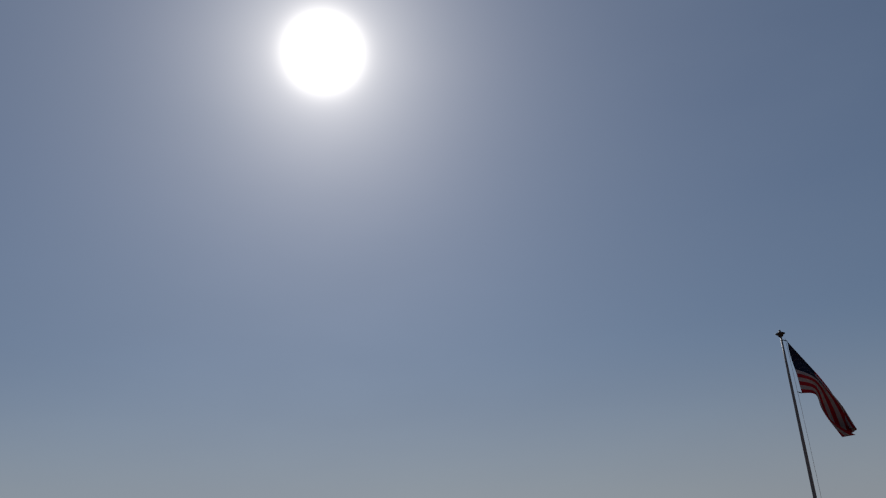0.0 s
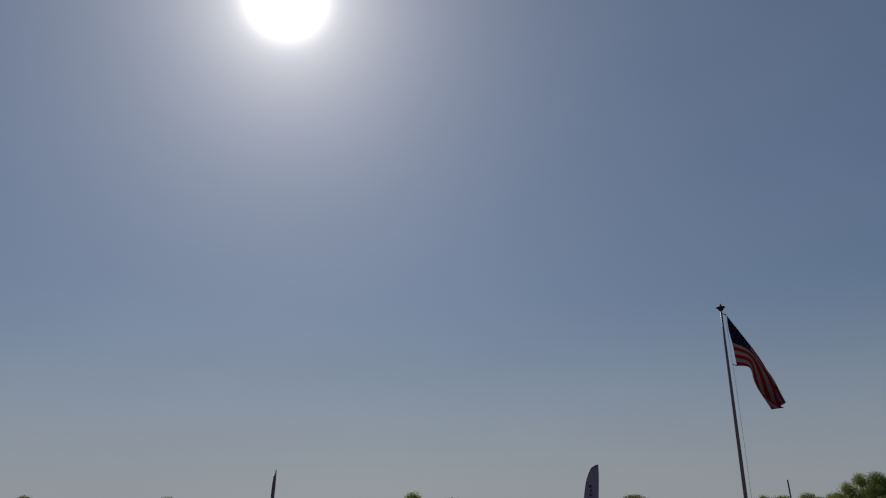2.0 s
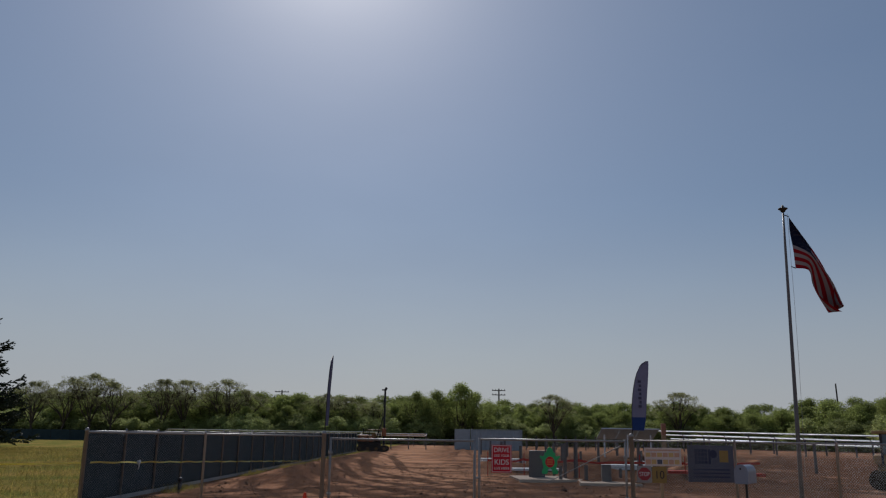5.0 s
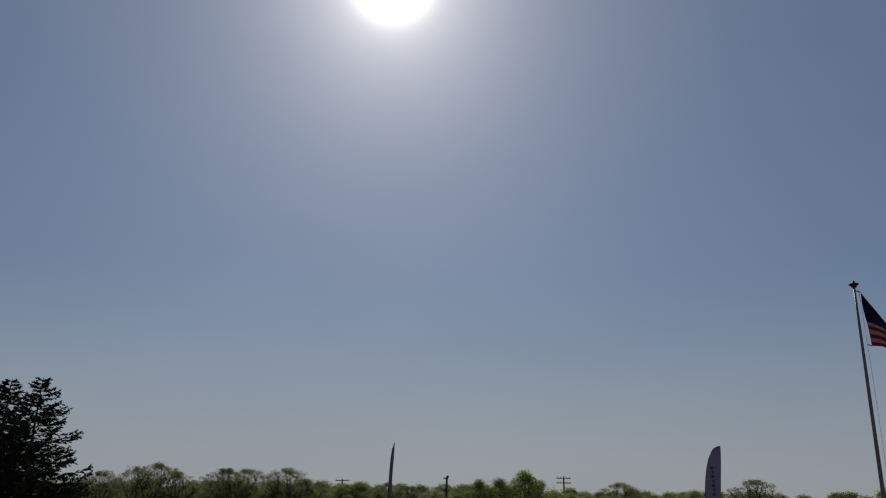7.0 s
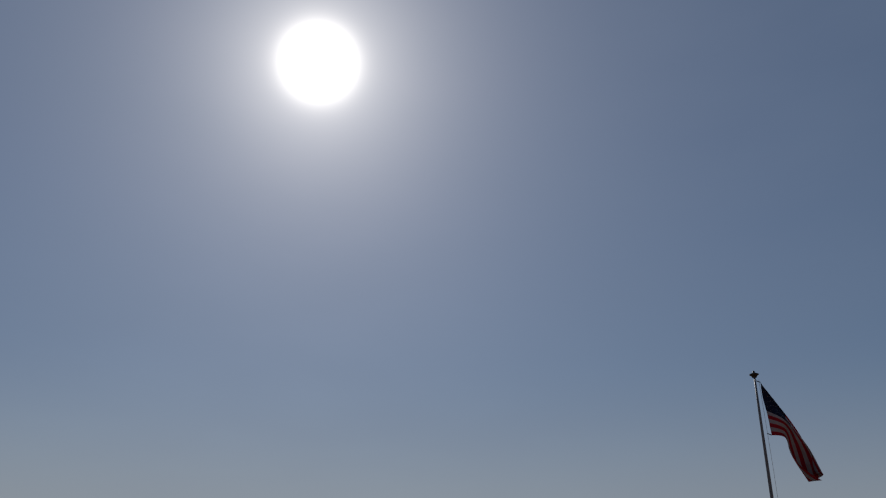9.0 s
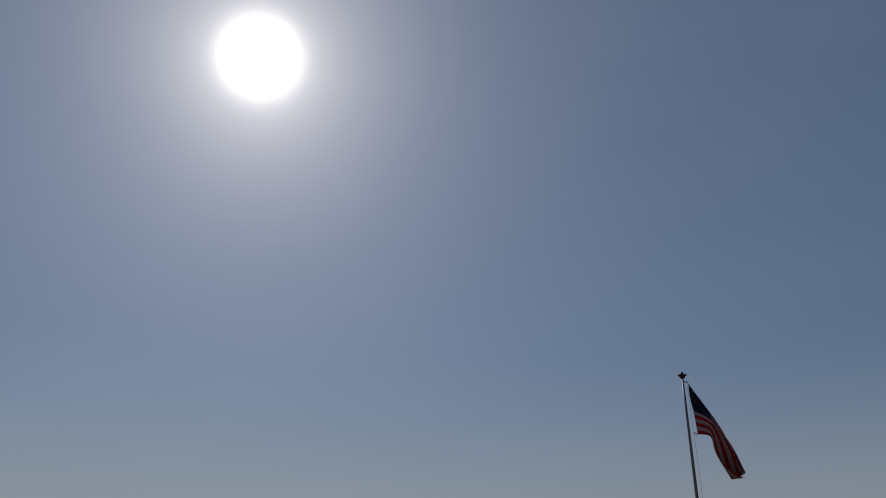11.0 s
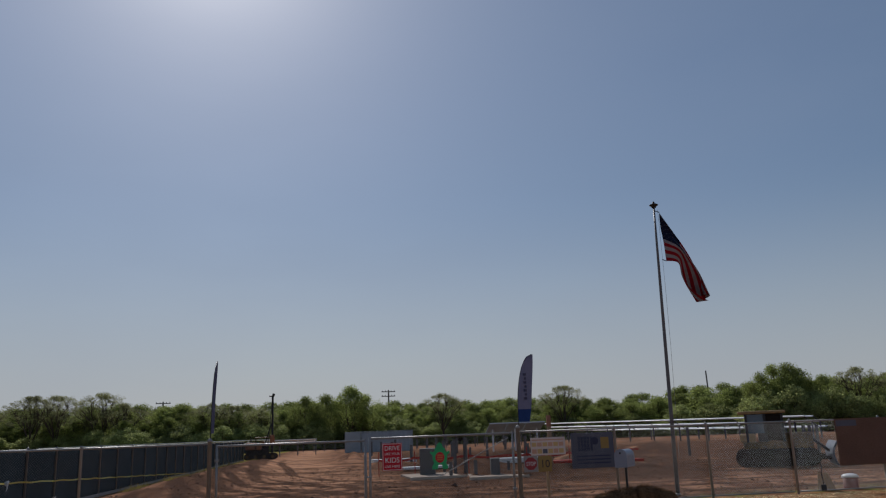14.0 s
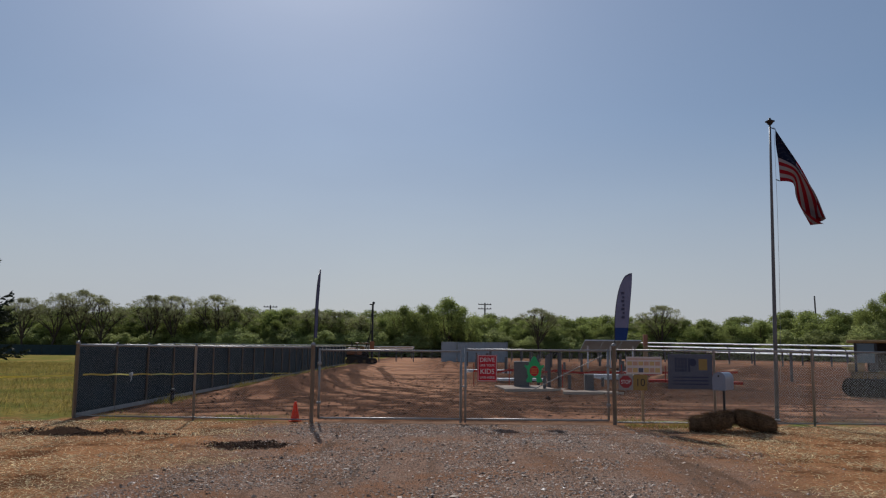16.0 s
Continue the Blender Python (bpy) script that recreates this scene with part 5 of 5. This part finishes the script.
def cabinet(x, y, w, h, label, mat=None):
    c = thing("equipment_cabinet", x, y, 0, random.uniform(-12, 12), label, "cabinet", "site cabinets")
    part("body", box(B(), -w / 2, w / 2, -0.25, 0.25, -0.1, h, 0.015), mat or CABINET, c)
    dr = part("door", box(B(), -w / 2 + 0.03, w / 2 - 0.03, -0.268, -0.252, 0.08, h - 0.05, 0.004), mat or CABINET, c)
    part("handle", box(B(), w / 2 - 0.09, w / 2 - 0.06, -0.285, -0.269, h * 0.45, h * 0.58), DARK_METAL, dr)


cabinet(3.50, 35.2, 0.66, 1.17, "grey steel equipment cabinet on bare earth")
cabinet(6.00, 32.8, 0.36, 0.72, "low grey steel box on a concrete pad")
cabinet(7.9, 34.2, 0.42, 0.62, "low grey steel box on a concrete pad")


def steel_pile(x, y, h):
    p = thing("steel_pile", x, y, 0, random.uniform(-20, 20), "bare galvanised steel pile standing in dark earth", "pile", "steel piles")
    bm = box(B(), -0.06, 0.06, -0.075, -0.065, -0.4, h)
    box(bm, -0.06, 0.06, 0.065, 0.075, -0.4, h)
    box(bm, -0.005, 0.005, -0.065, 0.065, -0.4, h)
    part("beam", bm, CABINET, p)


for k in range(16):
    rr = random.Random(900 + k)
    steel_pile(2.0 + 9 * rr.random(), 34 + 30 * rr.random() ** 0.8, rr.choice((0.9, 1.2, 1.4, 1.5)))
for xx, yy, hh in ((4.27, 33.4, 0.62), (5.22, 32.9, 0.68), (6.7, 33.5, 0.55), (4.75, 35.6, 1.5), (5.27, 36.0, 1.55), (4.5, 37.5, 1.45), (8.9, 40, 1.5), (21.4, 36.0, 1.5), (22.0, 36.5, 1.5), (19.6, 45, 1.6), (24.5, 40, 1.5)):
    steel_pile(xx, yy, hh)


def beam_stack(x, y, turn, n, length, label, mat):
    s = thing("beam_stack", x, y, float(ground_z(x, y)), turn, label, "materials", "stacked materials")
    rr = random.Random(int(x * 10))
    for k in range(n):
        layer = k // 4
        part("beam", box(B(), -length / 2 + rr.uniform(-.1, .1), length / 2 + rr.uniform(-.1, .1), 0.22 * (k % 4), 0.22 * (k % 4) + 0.16, 0.05 + 0.15 * layer, 0.17 + 0.15 * layer, 0.01), mat, s)


beam_stack(6.2, 47, 6, 8, 3.4, "stack of pale steel beams on earth", PALE)
beam_stack(3.0, 52, -8, 8, 2.8, "stack of pale steel beams on earth", PALE)
beam_stack(9.5, 44, 15, 8, 2.6, "stack of pale steel beams on earth", PALE)
beam_stack(4.2, 41, 12, 4, 2.6, "low stack of pale steel beams on earth", PALE)
beam_stack(11.5, 52, 5, 8, 3.2, "stack of pale steel beams on earth", PALE)
beam_stack(9.8, 38.0, 10, 8, 2.4, "stack of rusty orange pipes on earth", NET)
beam_stack(12.2, 36, 3, 8, 2.6, "stack of rusty orange pipes on earth", NET)


POST_TOP = paint("dull_orange", (0.34, 0.15, 0.09), 0.7, 0.2)


def barrier_net():
    b = thing("barrier_net", 0, 0, 0, 0, "sagging orange plastic barrier netting on thin stakes", "barrier")
    stakes = [(1.45, 36.5), (3.1, 37), (5.5, 36.6), (8.1, 36.2), (9.6, 34.5), (11.5, 36.5), (14.0, 38.0)]
    for (ax, ay), (bx, by) in zip(stakes, stakes[1:]):
        part("stake", tube(B(), [(ax, ay, -0.2), (ax, ay, 1.05)], 0.02, 6), NET, b)
        verts, faces = [], []
        for k in range(13):
            t = k / 12
            x, y = ax + (bx - ax) * t, ay + (by - ay) * t
            sag = 0.07 * math.sin(math.pi * t) + 0.03 * math.sin(9 * t + ax)
            verts += [(x, y, 0.68 - sag * 0.8), (x, y + 0.03, 0.78 - sag)]
            if k:
                faces.append((2 * k - 2, 2 * k, 2 * k + 1, 2 * k - 1))
        ob = raw_part("net", verts, faces, NET, b)
        ob.modifiers.new("thickness", "SOLIDIFY").thickness = 0.006
    s = thing("marker_post", 9.15, 36, 0, 0, "tall raw timber marker post with orange top", "post")
    part("shaft", box(B(), -0.09, 0.09, -0.05, 0.05, -0.3, 1.9, 0.008), WOOD, s)
    part("top_paint", box(B(), -0.094, 0.094, -0.054, 0.054, 1.9, 2.4, 0.006), POST_TOP, s, "orange painted top")


barrier_net()


# ---- far edge of the site ----
def utility_pole(x, y, h, arms, lean=0.0):
    p = thing("utility_pole", x, y, 0, 8, "weathered wooden utility pole behind the trees", "utility pole", "utility poles")
    part("pole", tube(B(), [(0, 0, -0.3), (lean, 0, h)], [0.20, 0.14], 10), POLE_WOOD, p)
    for k in range(arms):
        z = h - 0.35 - 0.9 * k
        a = part("crossarm", box(B(), -1.4, 1.4, 0.12, 0.24, z - 0.08, z + 0.08), POLE_WOOD, p)
        for xx in (-1.25, -0.6, 0.6, 1.25):
            part("insulator", lathe(B(), [(0.06, z + 0.08), (0.07, z + 0.2), (0.03, z + 0.28)], 8, (xx, 0.18, 0)), DARK_METAL, a)


utility_pole(-35.7, 165, 10.1, 1)
utility_pole(8.8, 165, 11.0, 2)
utility_pole(77.6, 165, 13.0, 0, -0.3)


def far_fence():
    f = thing("far_screen_fence", -130, 128, 0, 0, "distant low dark screened fence along the field", "fence")
    for k in range(40):
        part("post", lathe(B(), [(0.035, -0.1), (0.035, 1.75)], 6, (k * 3.0, 0, 0)), DARK_METAL, f)
        if k < 39:
            part("screen", box(B(), k * 3.0 + 0.04, k * 3.0 + 2.96, -0.01, 0.01, 0.02, 1.62), SCREEN, f)


far_fence()


# ---- loose litter on the ground ----
def scatter(name, n, xr, yr, maker, mat, label, category, keep=None, seed=0):
    rs = np.random.RandomState(seed)
    X, Y = rs.uniform(*xr, n), yr[0] + (yr[1] - yr[0]) * rs.rand(n)
    if keep is not None:
        ok = keep(X, Y, rs)
        X, Y = X[ok], Y[ok]
    Z = ground_z(X, Y)
    verts, faces = maker(X, Y, Z, rs)
    ob = raw_part(name, verts.tolist(), faces.tolist(), mat)
    return tagged(ob, label, category, kind="stuff")


def blades(length, width, upright):
    def make(X, Y, Z, rs):
        n = len(X)
        a = rs.uniform(0, 2 * np.pi, n)
        L = length * rs.uniform(0.4, 1.3, n)
        up = upright * rs.uniform(0.2, 1.0, n)
        d = np.stack([np.cos(a) * np.sqrt(1 - up ** 2 * 0.9), np.sin(a) * np.sqrt(1 - up ** 2 * 0.9), up], 1)
        w = np.stack([-np.sin(a), np.cos(a), rs.uniform(-0.6, 0.6, n)], 1) * width * rs.uniform(0.6, 1.4, n)[:, None]
        p = np.stack([X, Y, Z + 0.006 + 0.02 * rs.rand(n) * (upright < 0.5)], 1)
        v = np.stack([p - w, p + w, p + d * L[:, None] + w * 0.3, p + d * L[:, None] - w * 0.3], 1).reshape(-1, 3)
        f = np.arange(4 * n).reshape(-1, 4)
        return v, f
    return make


def lumps(size, flat=0.6):
    def make(X, Y, Z, rs):
        n = len(X)
        s = size * np.exp(rs.normal(0, 0.45, n))
        base = np.array([[1, 0, 0], [0, 1, 0], [-1, 0, 0], [0, -1, 0], [0, 0, 1], [0, 0, -0.6]], float)
        v = base[None] * s[:, None, None] * rs.uniform(0.6, 1.3, (n, 6, 3)) + rs.uniform(-0.25, 0.25, (n, 6, 3)) * s[:, None, None]
        v[:, :, 2] *= flat
        a = rs.uniform(0, 2 * np.pi, n)
        c, si = np.cos(a)[:, None], np.sin(a)[:, None]
        v = np.stack([v[:, :, 0] * c - v[:, :, 1] * si, v[:, :, 0] * si + v[:, :, 1] * c, v[:, :, 2]], -1)
        v += np.stack([X, Y, Z + s * flat * 0.35], 1)[:, None]
        tri = np.array([[0, 1, 4], [1, 2, 4], [2, 3, 4], [3, 0, 4], [1, 0, 5], [2, 1, 5], [3, 2, 5], [0, 3, 5]])
        f = (tri[None] + 6 * np.arange(n)[:, None, None]).reshape(-1, 3)
        return v.reshape(-1, 3), f
    return make


def drive_mask(X, Y):
    w = X + 1.2 * value_noise(X, Y, 2.2, 3) + 0.5 * value_noise(X, Y, 0.7, 4)
    return smoothstep(-5.0, -3.4, w) * (1 - smoothstep(3.8, 5.8, w))


def on_straw(X, Y, rs):
    patchy = 0.25 + 0.75 * smoothstep(-0.4, 0.3, value_noise(X, Y, 1.3, 5))
    dark = np.exp(-((X + 7.2) / 1.4) ** 2 - ((Y - 15.95) / 0.45) ** 2) + np.exp(-((X + 3.4) / 0.75) ** 2 - ((Y - 14.4) / 0.55) ** 2)
    return rs.rand(len(X)) < (1 - drive_mask(X, Y)) * patchy * (1 - np.clip(dark * 1.3, 0, 0.95))


def on_drive(X, Y, rs):
    return rs.rand(len(X)) < drive_mask(X, Y) * (0.16 + 0.84 * smoothstep(-0.25, 0.35, 0.6 * value_noise(X, Y, 1.0, 2) + 0.6 * value_noise(X, Y, 2.6, 0)))


scatter("straw_litter", 150000, (-13, 15), (8.5, 18.6), blades(0.078, 0.0042, 0.34), STRAW, "dry tan straw mulch strewn over bare soil", "straw", on_straw, 1)
# brighter stalks strewn on top, sun glints on the straw put into colour
STRAW_GLINT = material("glint_straw", (0.58, 0.33, 0.16), 0.6, 0, 0.3, 5, 0.7, 0, second=(0.95, 0.68, 0.42), per_island=0.6, translucent=0.2)
scatter("straw_tufts", 9000, (-13, 15), (8.5, 18.6), blades(0.055, 0.0055, 0.5), STRAW_GLINT, "pale straw stalks standing in for glints on the mulch", "straw", on_straw, 21)
scatter("gravel", 90000, (-6, 7), (8.5, 18.5), lumps(0.0105, 0.5), STONE, "loose grey crushed gravel on the drive", "gravel", on_drive, 2)
# added light chips that paint the backlit gravel's glints
GLINT_STONE = material("glint_stones", (0.62, 0.47, 0.36), 0.5, 0, 0.2, 20, 0.8, 0.2, per_island=0.4)
scatter("pale_gravel", 7000, (-6, 7.5), (8.5, 18.5), lumps(0.011, 0.6), GLINT_STONE, "scattered pale stone chips standing in for glints on the drive", "gravel", on_drive, 12)
scatter("earth_clods", 20000, (-8.4, 18), (19.4, 50), lumps(0.020, 0.6), CLOD, "loose brown earth clods over the site", "earth", None, 3)
SOIL = material("dark_turned_soil", (0.110, 0.068, 0.046), 0.95, 0, 0.4, 12, 1, 0.5, per_island=0.4)


def on_heap(X, Y, rs):
    d = np.exp(-((X + 6.5) / 0.95) ** 2 - ((Y - 15.75) / 0.2) ** 2) + np.exp(-((X + 7.7) / 0.45) ** 2 - ((Y - 16.1) / 0.28) ** 2) + 0.7 * np.exp(-((X + 8.4) / 0.6) ** 2 - ((Y - 16.7) / 0.25) ** 2) + 0.8 * np.exp(-((X + 3.35) / 0.6) ** 2 - ((Y - 14.4) / 0.4) ** 2)
    return rs.rand(len(X)) < d * (0.40 + 0.9 * value_noise(X, Y, 0.45, 2))


scatter("turned_soil", 60000, (-9.5, -2.2), (13.5, 17.4), lumps(0.016, 0.7), SOIL, "dark clods of turned soil on straw", "earth", on_heap, 7)
GRASS = material("field_grass", (0.15, 0.155, 0.03), 0.8, 0, 0.35, 3, 0.2, 0, second=(0.33, 0.25, 0.07), translucent=0.45, per_island=0.4)
scatter("field_grass", 110000, (-60, SIDE_X - 0.2), (19.8, 75), blades(0.24, 0.009, 1.0), GRASS, "rough yellow green field grass beside the fence", "grass", lambda X, Y, rs: X > -0.75 * Y - 4, 4)


def weeds(X, Y, rs):
    a = np.exp(-((Y - 19.5) / 0.35) ** 2) * ((X < -3.6) | ((X > 4.2) & (X < 8))) * smoothstep(-0.2, 0.3, value_noise(X, Y, 0.9, 1))
    b = np.exp(-((X - SIDE_X - 0.35) / 0.25) ** 2) * (Y > 21) * smoothstep(0.0, 0.4, value_noise(X, Y, 1.5, 2))
    c = np.exp(-((Y - 18.25) / 0.35) ** 2) * smoothstep(4.0, 4.4, X) * (1 - smoothstep(5.4, 6.4, X)) * smoothstep(-0.5, 0.2, value_noise(X, Y, 0.7, 3))
    return rs.rand(len(X)) < np.clip(a + b + c, 0, 1)


scatter("weeds", 80000, (SIDE_X, 9), (17.4, 24), blades(0.13, 0.005, 1.0), GRASS, "low green weeds along the foot of the fence", "weeds", weeds, 5)
scatter("weeds", 30000, (SIDE_X, SIDE_X + 1.2), (22, 80), blades(0.2, 0.008, 1.0), GRASS, "low green weeds along the foot of the fence", "weeds", weeds, 6)
